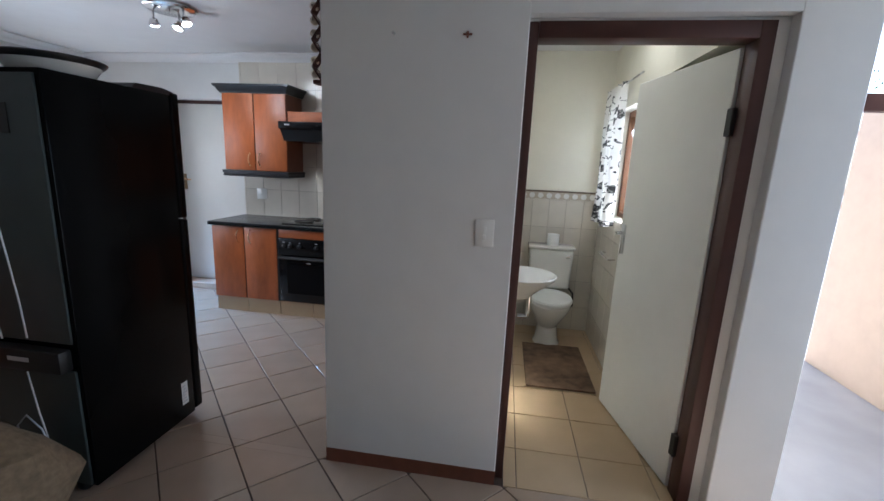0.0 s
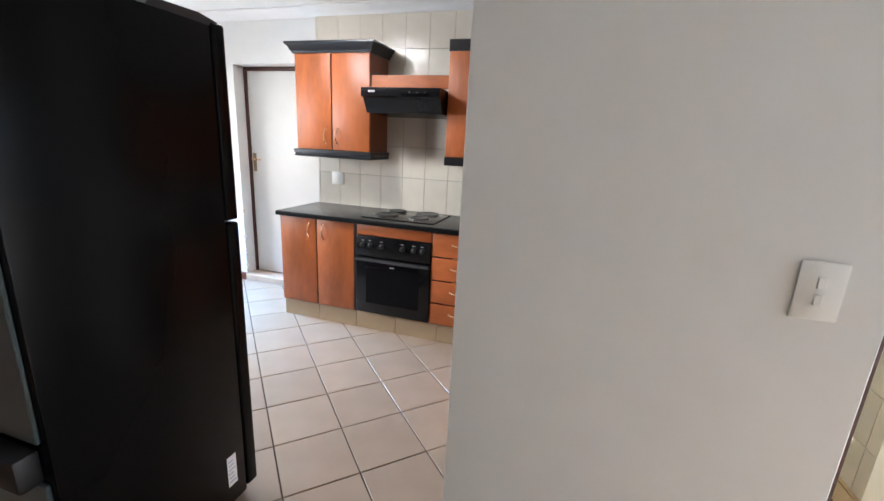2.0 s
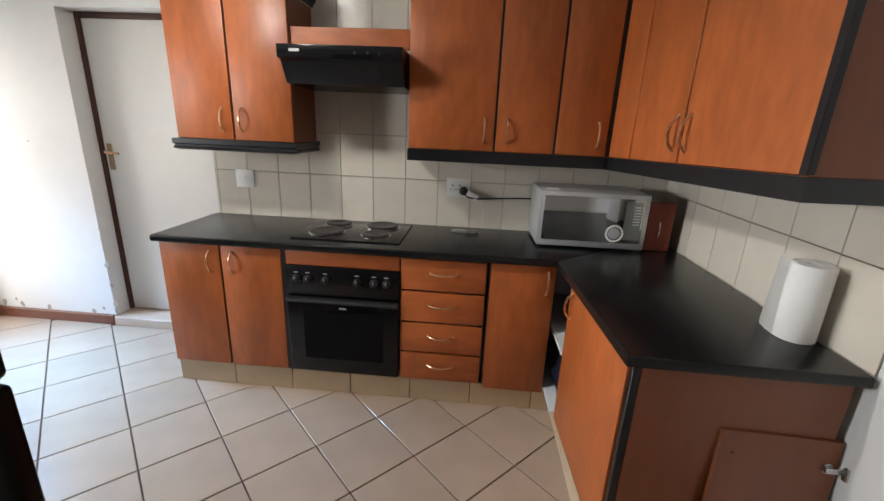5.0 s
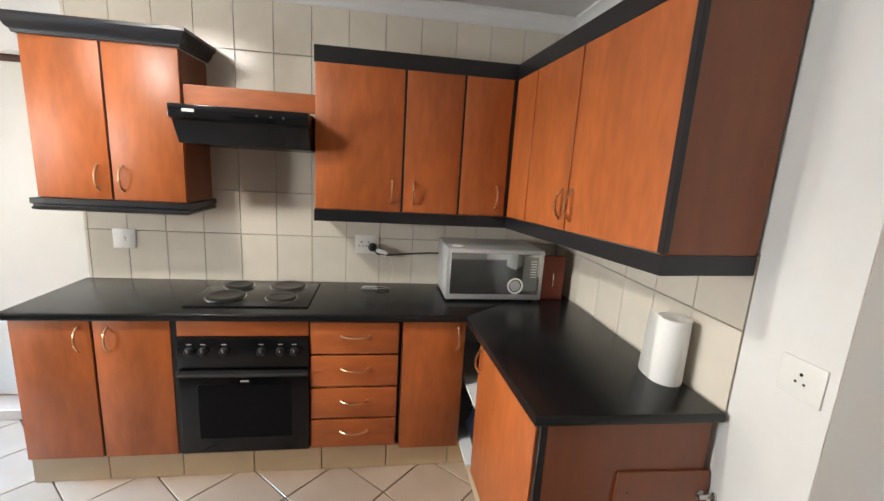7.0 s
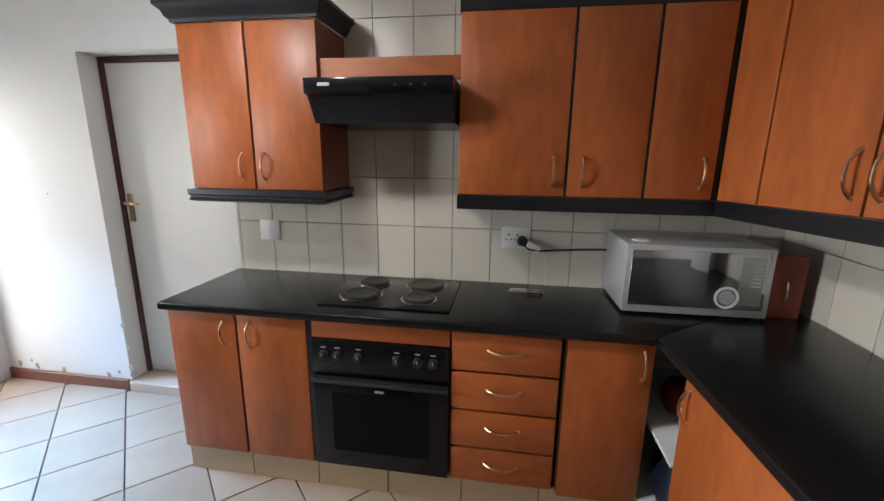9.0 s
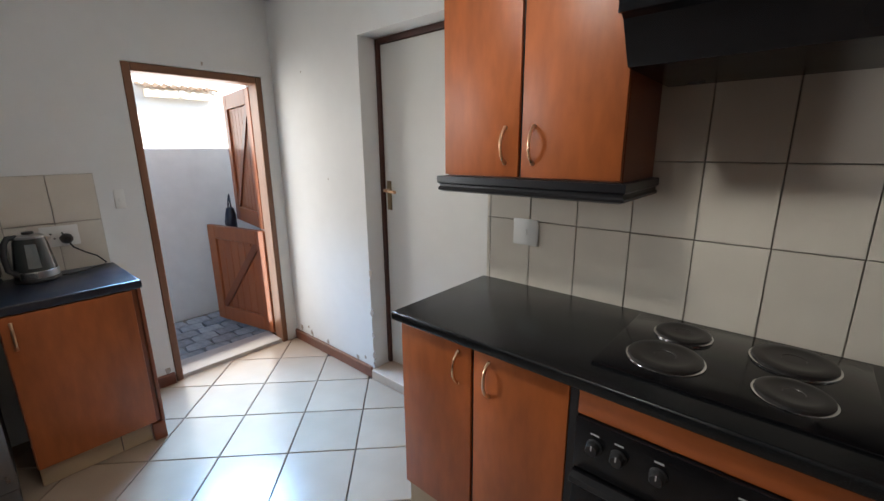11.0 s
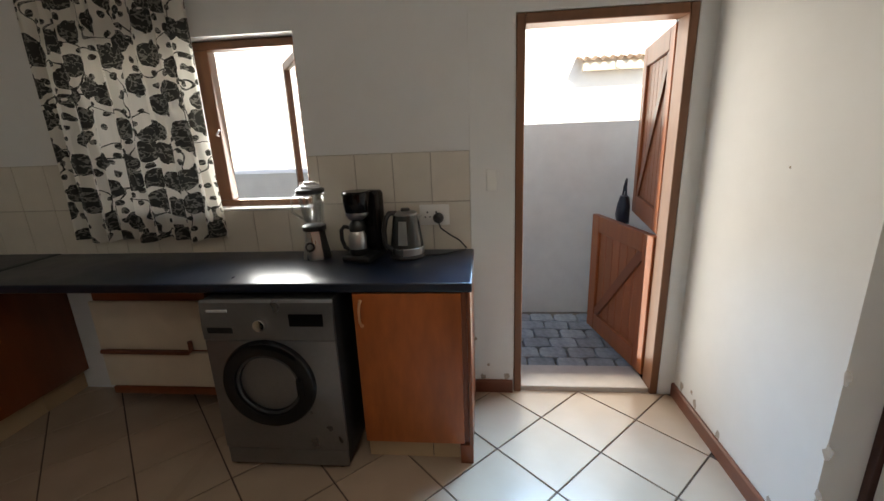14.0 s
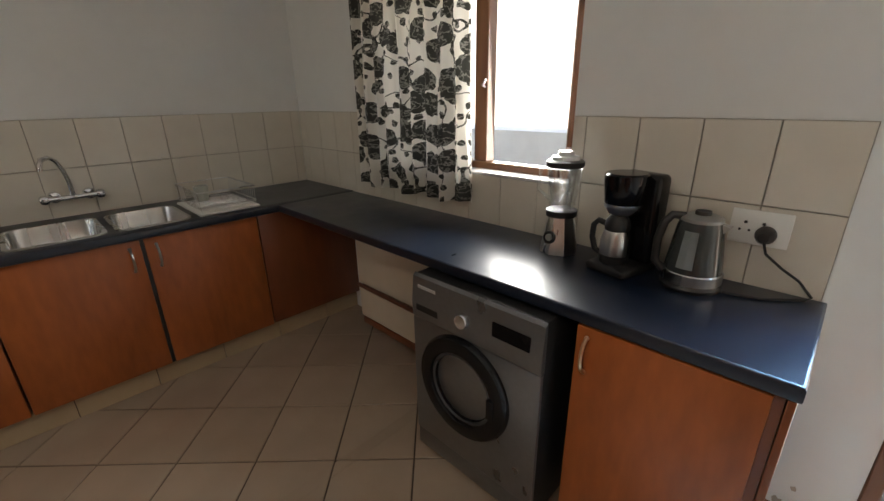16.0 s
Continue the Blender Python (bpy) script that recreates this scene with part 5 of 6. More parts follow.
box(bm, -2.934, -2.041, 5.29, 5.30, 0.0, 2.07)
structure("wall_behind_door", bm, PAINT, "plain wall behind the closed door")

# ceiling lamp
lp = thing("ceiling_spotlight", (-1.69, 3.78, CEIL_Z), "chrome ceiling plate with three lit spotlights", "ceiling light")
bm = B()
lathe(bm, [(0, 0), (0.165, 0), (0.165, -0.012), (0.150, -0.024), (0, -0.028)], Matrix.Translation((-1.69, 3.78, CEIL_Z - 0.001)), 40)
part("ceiling_plate", bm, CHROME, lp)
for x, y, ax in ((-1.81, 3.76, 30), (-1.69, 3.86, 150), (-1.57, 3.76, 270)):
    bm = B()
    tube(bm, [(x, y, CEIL_Z - 0.026), (x, y, CEIL_Z - 0.075)], 0.008, 8)
    mm = Matrix.Translation((x, y, CEIL_Z - 0.075)) @ Matrix.Rotation(radians(ax), 4, "Z") @ Matrix.Rotation(radians(20), 4, "X")
    lathe(bm, [(0, 0), (0.020, -0.002), (0.034, -0.030), (0.036, -0.046), (0.031, -0.046), (0.028, -0.028), (0, -0.020)], mm, 22)
    sp = part("spot_shade", bm, CHROME, lp)
    bm = B()
    lathe(bm, [(0, -0.030), (0.026, -0.034), (0.028, -0.046), (0.020, -0.054), (0, -0.057)], mm, 20)
    part("bulb", bm, BULB, sp, "lit bulb").visible_shadow = False

# ---- fridge corner ----
fg = thing("fridge", (-1.35, 2.57, 0.0), "tall black fridge seen from its back and side", "fridge")
FRX, FRY0, FRY1, FRZ = -0.965, 2.26, 2.925, 1.785
bm = B()
box(bm, -1.70, FRX, FRY0 + 0.012, 2.865, 0.05, FRZ, 0.006, 2)
part("cabinet", bm, FRIDGEBLACK, fg)
bm = B()
box(bm, -1.70, FRX + 0.001, 2.870, FRY1, 0.06, 1.16, 0.010, 3)
part("lower_door", bm, FRIDGEBLACK, fg)
bm = B()
box(bm, -1.70, FRX + 0.001, 2.870, FRY1, 1.168, FRZ + 0.012, 0.010, 3)
part("upper_door", bm, FRIDGEBLACK, fg)
bm = B()
prism(bm, [(2.66, FRZ), (2.68, FRZ + 0.022), (2.83, FRZ + 0.026), (2.90, FRZ + 0.014), (2.90, FRZ)], "x", -1.69, FRX - 0.004)
part("hinge_cover", bm, BLACKPLASTIC, fg)
bm = B()
box(bm, -1.685, FRX - 0.018, FRY0, FRY0 + 0.011, 0.72, FRZ - 0.02, 0.003)
part("back_sheet", bm, FRIDGEBACK, fg, "grey-blue back sheet")
bm = B()
box(bm, -1.685, FRX - 0.018, FRY0, FRY0 + 0.011, 0.06, 0.60, 0.003)
part("back_sheet", bm, FRIDGEBACK, fg, "grey-blue back sheet")
bm = B()
box(bm, -1.68, FRX - 0.03, FRY0 - 0.045, FRY0 + 0.010, 0.605, 0.70, 0.010, 2)
part("drip_tray", bm, BLACKPLASTIC, fg, "black drip tray ledge")
bm = B()
box(bm, -1.24, -1.14, FRY0 - 0.0475, FRY0 - 0.0455, 0.650, 0.668)
part("tray_label", bm, GREYMARK, fg)
bm = B()
box(bm, -1.16, -1.11, FRY0 - 0.004, FRY0 - 0.0005, 1.55, 1.66, 0.002)
part("back_bracket", bm, BLACKPLASTIC, fg)
for pts in ([(-1.21, 2.225, 1.52), (-1.185, 2.215, 1.30), (-1.150, 2.212, 1.05), (-1.130, 2.21, 0.90), (-1.122, 2.21, 0.76)], [(-1.30, 2.225, 1.0), (-1.27, 2.215, 0.86), (-1.25, 2.215, 0.74)], [(-1.17, 2.225, 0.60), (-1.13, 2.215, 0.42), (-1.09, 2.21, 0.26), (-1.085, 2.21, 0.20)], [(-1.085, 2.215, 0.20), (-1.11, 2.20, 0.36), (-1.17, 2.195, 0.42), (-1.23, 2.20, 0.36), (-1.22, 2.20, 0.24), (-1.26, 2.20, 0.12)]):
    bm = B()
    tube(bm, pts, 0.0035, 8)
    part("cable", bm, SILVER, fg, "white cable on the fridge's back")
bm = B()
box(bm, FRX - 0.001, FRX + 0.0015, 2.775, 2.818, 0.135, 0.265)
st = part("rating_label", bm, PAPER, fg, "white rating label")
for k in range(6):
    bm = B()
    box(bm, FRX + 0.0016, FRX + 0.0024, 2.780, 2.812 - 0.005 * (k % 3), 0.150 + 0.018 * k, 0.156 + 0.018 * k)
    part("label_line", bm, GREYMARK, st)
for fx, fy in ((-1.06, 2.88), (-1.64, 2.88), (-1.06, 2.30), (-1.64, 2.30)):
    bm = B()
    lathe(bm, [(0, -0.018), (0.026, -0.018), (0.030, -0.010), (0.030, 0.010), (0.026, 0.018), (0, 0.018)], Matrix.Translation((fx, fy, 0.030)) @ Matrix.Rotation(radians(90), 4, "Y"), 18)
    part("roller", bm, BLACKPLASTIC, fg)
    bm = B()
    box(bm, fx - 0.03, fx + 0.03, fy - 0.02, fy + 0.02, 0.035, 0.055, 0.002)
    part("roller_bracket", bm, BLACKPLASTIC, fg)

tr = thing("round_tray", (-1.22, 2.46, 1.79), "pale round dish with a wide black rim on the fridge", "dish")
m = Matrix.Translation((-1.150, 2.475, FRZ + 0.0005)) @ Matrix.Diagonal((0.82, 0.82, 1, 1))
bm = B()
lathe(bm, [(0, 0), (0.150, 0), (0.165, 0.010), (0.200, 0.052), (0.196, 0.052), (0.160, 0.014), (0, 0.008)], m, 44)
part("dish", bm, CERAMIC, tr)
bm = B()
lathe(bm, [(0.196, 0.050), (0.203, 0.050), (0.222, 0.064), (0.224, 0.070), (0.218, 0.074), (0.196, 0.062)], m, 44)
part("rim", bm, BLACKPLASTIC, tr, "wide black rim")

bm = B()
lathe(bm, [(0, 0), (0.17, 0.0), (0.21, 0.08), (0.205, 0.22), (0.16, 0.34), (0.09, 0.40), (0.05, 0.43), (0.07, 0.47), (0, 0.46)], Matrix.Translation((-1.10, 1.985, 0.0)) @ Matrix.Diagonal((1.12, 1.0, 1.22, 1)), 26)
for v in bm.verts:
    k = min(1, v.co.z * 8)
    v.co += Vector((noise.noise(v.co * 6), noise.noise(v.co * 6 + Vector((7, 0, 0))), 0.5 * noise.noise(v.co * 7 + Vector((0, 7, 0))))) * 0.10 * k
single("woven_sack", bm, BURLAP, "crumpled beige woven sack on the floor behind the fridge", "sack")

# zigzag wooden rack on the end of the nib wall
zz = thing("wall_rack", (-0.11, 2.72, 1.82), "dark wooden zigzag rack hung on the nib wall's end", "rack")
for k in range(6):
    z = 1.835 + 0.105 * k
    for s, dx in ((0, 0), (1, 1)):
        z0, z1 = (z, z + 0.0515) if s == 0 else (z + 0.0535, z + 0.105)
        x0, x1 = (-0.095, -0.132) if s == 0 else (-0.132, -0.095)
        bm = B()
        prism(bm, [(x0, z0), (x0 + 0.007, z0), (x1 + 0.007, z1), (x1, z1)], "y", 2.694, 2.742)
        part("slat", bm, DARKWOOD, zz)
        bm = B()
        xm, zm = (x0 + x1) / 2, (z0 + z1) / 2
        lathe(bm, [(0.006, -0.016), (0.016, -0.010), (0.018, 0), (0.016, 0.010), (0.006, 0.016)], Matrix.Translation((xm - 0.012, 2.718, zm)) @ Matrix.Rotation(radians(90), 4, "X"), 14)
        part("ring", bm, CREAM, zz, "pale oval ring")
bm = B()
box(bm, -0.125, -0.090, 2.690, 2.744, 1.818, 1.833, 0.002)
part("end_block", bm, DARKWOOD, zz)

# ---- bathroom ----
bd = tagged(thing("door_2", (1.24, 2.77, 0.0), "white bathroom door standing open in a dark timber frame", "door"), kind="structure")
for b in ((0.764, 0.801, 2.742, 2.838, 0.0, 2.072), (1.601, 1.653, 2.735, 2.838, 0.0, 2.072), (0.802, 1.600, 2.735, 2.838, 2.010, 2.072)):
    front("door_frame", bd, *b, DARKWOOD)
bm = B()
box(bm, 1.654, 1.699, 2.745, 2.838, 0, 2.072)
box(bm, 0.766, 1.699, 2.745, 2.838, 2.073, 2.084)
part("reveal", bm, PAINT, bd)
BD = Matrix.Translation((1.626, 2.846, 0)) @ Matrix.Rotation(radians(101.8), 4, "Z")
bm = B()
box(bm, 0, 0.768, 0.0, 0.038, 0.012, 2.004, 0.003, 1, BD)
lf = part("door_leaf", bm, WHITEDOOR, bd)
for z in (0.25, 1.72):
    bm = B()
    box(bm, -0.030, 0.004, -0.004, 0.050, z - 0.055, z + 0.055, 0.003, 1, BD)
    part("hinge", bm, BLACKPLASTIC, bd, "dark steel hinge")
for yy in (0.0385,):
    bm = B()
    box(bm, 0.705, 0.740, yy, yy + 0.008, 1.02, 1.20, 0.002, 1, BD)
    hp = part("handle_plate", bm, STEEL, lf)
    bm = B()
    tube(bm, [BD @ Vector(p) for p in ((0.722, yy + 0.006, 1.15), (0.722, yy + 0.045, 1.15), (0.715, yy + 0.052, 1.15), (0.62, yy + 0.050, 1.148))], 0.008, 8)
    part("door_handle", bm, STEEL, hp)

wc = thing("toilet", (1.16, 4.55, 0.0), "white ceramic close-coupled toilet with closed seat", "toilet")
bm = B()
rows = ((0.0, 0.115, 0.155, 4.53), (0.03, 0.10, 0.145, 4.53), (0.16, 0.085, 0.13, 4.54), (0.26, 0.13, 0.19, 4.50), (0.34, 0.172, 0.235, 4.485), (0.385, 0.178, 0.245, 4.48), (0.395, 0.170, 0.238, 4.48))
rings = []
for z, rx, ry, yc in rows:
    rings.append([bm.verts.new((1.165 + rx * math.cos(a), yc + ry * math.sin(a), z)) for a in (k * math.tau / 28 for k in range(28))])
for a, b in zip(rings, rings[1:]):
    for k in range(28):
        bm.faces.new((a[k], a[(k + 1) % 28], b[(k + 1) % 28], b[k]))
bm.faces.new(rings[0][::-1]), bm.faces.new(rings[-1])
part("bowl", bm, CERAMIC, wc)
bm = B()
rings = []
for z, k0 in ((0.396, 0.98), (0.402, 1.04), (0.420, 1.04), (0.432, 0.98), (0.434, 0.5)):
    rings.append([bm.verts.new((1.165 + 0.178 * k0 * math.cos(a), 4.48 + 0.235 * k0 * math.sin(a), z)) for a in (k * math.tau / 28 for k in range(28))])
for a, b in zip(rings, rings[1:]):
    for k in range(28):
        bm.faces.new((a[k], a[(k + 1) % 28], b[(k + 1) % 28], b[k]))
bm.faces.new(rings[0][::-1]), bm.faces.new(rings[-1])
part("seat_lid", bm, WHITEPLASTIC, wc)
bm = B()
prism(bm, [(0.985, 0.44), (1.345, 0.44), (1.360, 0.80), (0.970, 0.80)], "y", 4.68, 4.848)
bmesh.ops.bevel(bm, geom=bm.edges[:], offset=0.02, segments=3, affect="EDGES", profile=0.5)
part("cistern", bm, CERAMIC, wc)
bm = B()
box(bm, 0.960, 1.370, 4.668, 4.852, 0.802, 0.832, 0.012, 3)
part("cistern_lid", bm, CERAMIC, wc)
bm = B()
tube(bm, [(1.325, 4.675, 0.745), (1.325, 4.660, 0.745), (1.29, 4.655, 0.743)], 0.008, 8)
part("flush_lever", bm, CHROME, wc)
bm = B()
tube(bm, [(1.33, 4.80, 0.46), (1.40, 4.78, 0.38), (1.41, 4.80, 0.26), (1.38, 4.845, 0.20)], 0.008, 8)
part("water_hose", bm, BLACKPLASTIC, wc)
bm = B()
lathe(bm, [(0.02, 0), (0.052, 0), (0.053, 0.10), (0.02, 0.10), (0.018, 0.05), (0.02, 0)], Matrix.Translation((1.175, 4.75, 0.8325)), 26)
single("toilet_roll", bm, PAPER, "white toilet roll standing on the cistern", "toilet roll")
bs = thing("wash_basin", (0.95, 3.7, 0.8), "small white ceramic wall basin", "basin")
bm = B()
rings = []
for z, k0 in ((0.64, 0.30), (0.70, 0.55), (0.775, 0.95), (0.800, 1.0), (0.805, 0.97), (0.790, 0.88), (0.72, 0.55), (0.70, 0.2)):
    rings.append([bm.verts.new((0.855 + 0.245 * k0 * math.cos(a) if math.cos(a) > 0 else 0.8075, 3.72 + 0.225 * k0 * math.sin(a), z)) for a in (k * math.tau / 30 for k in range(30))])
for a, b in zip(rings, rings[1:]):
    for k in range(30):
        try:
            bm.faces.new((a[k], a[(k + 1) % 30], b[(k + 1) % 30], b[k]))
        except ValueError:
            pass
bm.faces.new(rings[-1])
part("basin", bm, CERAMIC, bs)
bm = B()
tube(bm, [(0.93, 3.72, 0.66), (0.93, 3.72, 0.55), (0.92, 3.72, 0.50), (0.86, 3.72, 0.50)], 0.018, 10)
part("waste_pipe", bm, CHROME, bs)
bm = B()
box(bm, 0.955, 1.432, 3.665, 4.405, 0.003, 0.020, 0.008, 2)
single("bath_mat", bm, MAT, "brown shaded bath mat with rounded corners", "mat")
rl = thing("towel_rail", (1.53, 4.3, 0.86), "short chrome towel rail on the tiled wall", "towel rail")
bm = B()
tube(bm, [(1.560, 4.42, 0.86), (1.505, 4.42, 0.86), (1.505, 4.12, 0.86), (1.560, 4.12, 0.86)], 0.007, 8)
part("rail", bm, CHROME, rl)
w2 = tagged(thing("window_2", (1.7, 4.22, 1.14), "small timber bathroom window", "window"), kind="structure")
for b in ((1.66, 1.71, 3.822, 3.865, 1.142, 1.978), (1.66, 1.71, 4.575, 4.618, 1.142, 1.978), (1.66, 1.71, 3.866, 4.574, 1.142, 1.185), (1.66, 1.71, 3.866, 4.574, 1.935, 1.978)):
    front("window_frame", w2, *b, material("pinkish_frame", (0.42, 0.22, 0.17), 0.5) if b[2] == 3.822 else FRAMEWOOD)
bm = B()
box(bm, 1.684, 1.688, 3.866, 4.574, 1.186, 1.934)
p = part("pane", bm, PANE, w2)
p.visible_shadow = False
curtain("curtain", 0, 1.490, 4.13, 4.60, 1.10, 2.13, BATHCURTAIN, 5, 0.030, "white bathroom curtain with black leafy print")
bm = B()
tube(bm, [(1.50, 3.80, 2.115), (1.50, 4.70, 2.115)], 0.006, 8)
part("curtain_rod", bm, STEEL, scene.objects["curtain.001"])
# unseen glowing disc added as extra light for the bathroom
bl2 = thing("bathroom_ceiling_light", (1.2, 3.75, CEIL_Z), "added round white light, unseen on the bathroom ceiling", "ceiling light")
bm = B()
lathe(bm, [(0, 0), (0.13, 0), (0.13, -0.02), (0.10, -0.05), (0, -0.06)], Matrix.Translation((1.2, 3.75, CEIL_Z - 0.001)), 30)
part("diffuser", bm, glow("added_diffuser_glow", (1.0, 0.95, 0.85), 4.0), bl2)

# ---- outside: back yard ----
bm = B()
box(bm, -60, -4.13, -40, 60, -0.30, -0.035)
ground = structure("ground", bm, SAND, "sandy ground reaching into the distance", "ground")
bm = B()
box(bm, 3.3, 60, -40, 60, -0.30, -0.012)
box(bm, 1.965, 3.3, 2.70, 5.3, -0.005, 0.003)
box(bm, -4.13, 3.3, 5.3, 60, -0.30, -0.012)
structure("ground_patio", bm, material("bright_paving", (0.40, 0.38, 0.37), 0.8, vary=0.15, grain=3), "pale paving outside the living room", "ground")
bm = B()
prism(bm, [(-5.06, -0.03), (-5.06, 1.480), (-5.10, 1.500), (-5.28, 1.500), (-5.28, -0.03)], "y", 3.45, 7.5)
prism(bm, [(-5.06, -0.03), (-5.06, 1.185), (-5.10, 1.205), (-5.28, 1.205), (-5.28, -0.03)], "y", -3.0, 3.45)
structure("boundary_wall", bm, RENDERWALL, "grey rendered boundary wall in shade, colour lightened", "wall")
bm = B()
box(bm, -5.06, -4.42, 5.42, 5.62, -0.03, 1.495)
structure("yard_wall", bm, RENDERWALL, "grey rendered cross wall of the yard, colour lightened", "wall")
bm = B()
box(bm, -11.5, -8.2, -6.0, 10.0, -0.03, 3.4)
structure("neighbour_wall", bm, material("sunlit_white_wall", (0.80, 0.79, 0.76), 0.8, vary=0.03), "white wall of the neighbouring house", "wall")
# unseen block added under the longer roof, keeping sun off the boundary wall
bm = B()
box(bm, -4.13, 1.90, 5.305, 8.0, -0.01, CEIL_Z + 0.08)
structure("house_back", bm, PAINT, "plain unseen block for the rest of the house, added to shade the yard", "wall")
lt = thing("lean_to_roof", (-8.2, 5.9, 2.3), "small corrugated lean-to roof on the neighbouring wall", "roof")
bm = B()
n = 60
top = [bm.verts.new((-8.02, 5.35 + 1.05 * k / n, 2.345 + 0.022 * math.sin(k * 0.95))) for k in range(n + 1)]
bck = [bm.verts.new((-8.20, 5.35 + 1.05 * k / n, 2.39 + 0.022 * math.sin(k * 0.95))) for k in range(n + 1)]
for k in range(n):
    bm.faces.new((top[k], top[k + 1], bck[k + 1], bck[k]))
bmesh.ops.solidify(bm, geom=bm.faces[:], thickness=0.012)
part("roof_sheet", bm, RUST, lt)
bm = B()
box(bm, -8.10, -8.06, 5.42, 6.36, 2.20, 2.31, 0.004)
part("fascia_board", bm, CREAM, lt)
bm = B()
box(bm, -8.058, -8.04, 5.86, 5.92, 2.23, 2.31)
part("bracket", bm, PAPER, lt)

# ---- outside: patio ----
bm = B()
box(bm, 3.36, 3.56, 2.4, 4.68, -0.012, 2.1)
structure("patio_wall", bm, PINKWALL, "pink-beige rendered patio wall", "wall")
pd = tagged(thing("patio_door", (2.6, 3.02, 0.0), "open timber patio door frame", "door frame"), kind="structure")
for b in ((1.962, 3.30, 2.99, 3.05, 1.80, 1.87), (3.24, 3.30, 2.99, 3.05, 0.0, 1.799)):
    front("frame_bar", pd, *b, DARKWOOD)
bush = thing("garden_shrub", (4.6, 7.2, 0.0), "leafy green garden shrub behind the patio", "shrub")
bm = B()
for k in range(9):
    a = k * 0.7
    tube(bm, [(4.6, 7.2, -0.02), (4.6 + 0.15 * math.cos(a), 7.2 + 0.15 * math.sin(a), 0.7), (4.6 + 0.6 * math.cos(a), 7.2 + 0.6 * math.sin(a), 1.5 + 0.2 * (k % 4))], 0.025, 6)
part("stems", bm, FRAMEWOOD, bush)
bm = B()
rng = random.Random(5)
for k in range(2600):
    a, e, r = rng.uniform(0, math.tau), rng.uniform(-0.9, 1.4), rng.uniform(0.35, 1.15)
    p = Vector((4.6 + r * math.cos(a) * math.cos(e), 7.2 + r * math.sin(a) * math.cos(e), 1.75 + 1.15 * r * math.sin(e)))
    q = Euler((rng.uniform(0, 6), rng.uniform(0, 6), rng.uniform(0, 6))).to_matrix()
    s = rng.uniform(0.03, 0.06)
    bm.faces.new([bm.verts.new(p + q @ Vector(c) * s) for c in ((-0.5, 0, 0), (0, -0.3, 0.1), (0.6, 0, 0), (0, 0.3, 0.1))])
tagged(part("leaves", bm, LEAF, bush, smooth=False), kind="stuff")

# ---- tiles: each a piece of its own ----
def clip_poly(poly, axis, value, keep_more):
    out = []
    for a, b in zip(poly, poly[1:] + poly[:1]):
        ia, ib = ((p[axis] >= value) == keep_more for p in (a, b))
        if ia:
            out.append(a)
        if ia != ib:
            t = (value - a[axis]) / (b[axis] - a[axis])
            out.append(tuple(a[k] + t * (b[k] - a[k]) for k in (0, 1)))
    return out


def clip_rect(poly, x0, x1, y0, y1):
    for ax, v, more in ((0, x0, True), (0, x1, False), (1, y0, True), (1, y1, False)):
        if poly:
            poly = clip_poly(poly, ax, v, more)
    return poly


def tile_mesh(name, poly, thick, mat, chamfer=0.0018):
    """A flat tile with a chamfered edge; its face looks to +z in its own space."""
    c = [sum(p[k] for p in poly) / len(poly) for k in (0, 1)]
    bm = B()
    def ring(s, z):
        return [bm.verts.new((p[0] + (c[0] - p[0]) * s, p[1] + (c[1] - p[1]) * s, z)) for p in poly]
    r0, r1, r2 = ring(0, 0), ring(0, thick - chamfer), ring(chamfer / 0.15, thick)
    for a, b in ((r0, r1), (r1, r2)):
        for k in range(len(poly)):
            bm.faces.new((a[k], a[(k + 1) % len(poly)], b[(k + 1) % len(poly)], b[k]))
    bm.faces.new(r2)
    me = bpy.data.meshes.new(name)
    bm.to_mesh(me)
    bm.free()
    me.materials.append(mat)
    return me


def area_of(poly):
    return abs(sum(a[0] * b[1] - b[0] * a[1] for a, b in zip(poly, poly[1:] + poly[:1]))) / 2


def lay(parent, name, me, m):
    ob = new(name, me)
    ob.parent = parent
    ob.matrix_basis = m
    return ob


# kitchen floor, laid on the diagonal
HD, X0, Y0 = 0.2355, -1.307, 4.328
gap = 0.0045
half = HD - gap
FULL = [(half, 0), (0, half), (-half, 0), (0, -half)]
full_mesh = tile_mesh("floor_tile", FULL, 0.0085, FLOORTILE)
regions = [(-4.0, E_FACE + 0.03, NIB_Y1, 5.06), (-4.0, 3.05, -0.75, NIB_Y0 + 0.001), (-4.0, -0.088, NIB_Y0 + 0.001, NIB_Y1)]
count = 0
near, spare = [], B()
for i in range(-14, 22):
    for j in range(-26, 6):
        if (i + j) % 2 == 0:
            continue
        cx, cy = X0 + HD * i, Y0 + HD * j
        if not (-4.25 < cx < 3.2 and -0.95 < cy < 5.3):
            continue
        world_poly = [(cx + p[0], cy + p[1]) for p in FULL]
        for x0, x1, y0, y1 in regions:
            q = clip_rect(world_poly, x0, x1, y0, y1)
            if len(q) < 3 or area_of(q) < 0.002:
                continue
            if area_of(q) > 0.995 * area_of(world_poly):
                near.append((full_mesh, cx, cy))
            else:
                near.append((tile_mesh("floor_tile", [(p[0] - cx, p[1] - cy) for p in q], 0.0085, FLOORTILE), cx, cy))
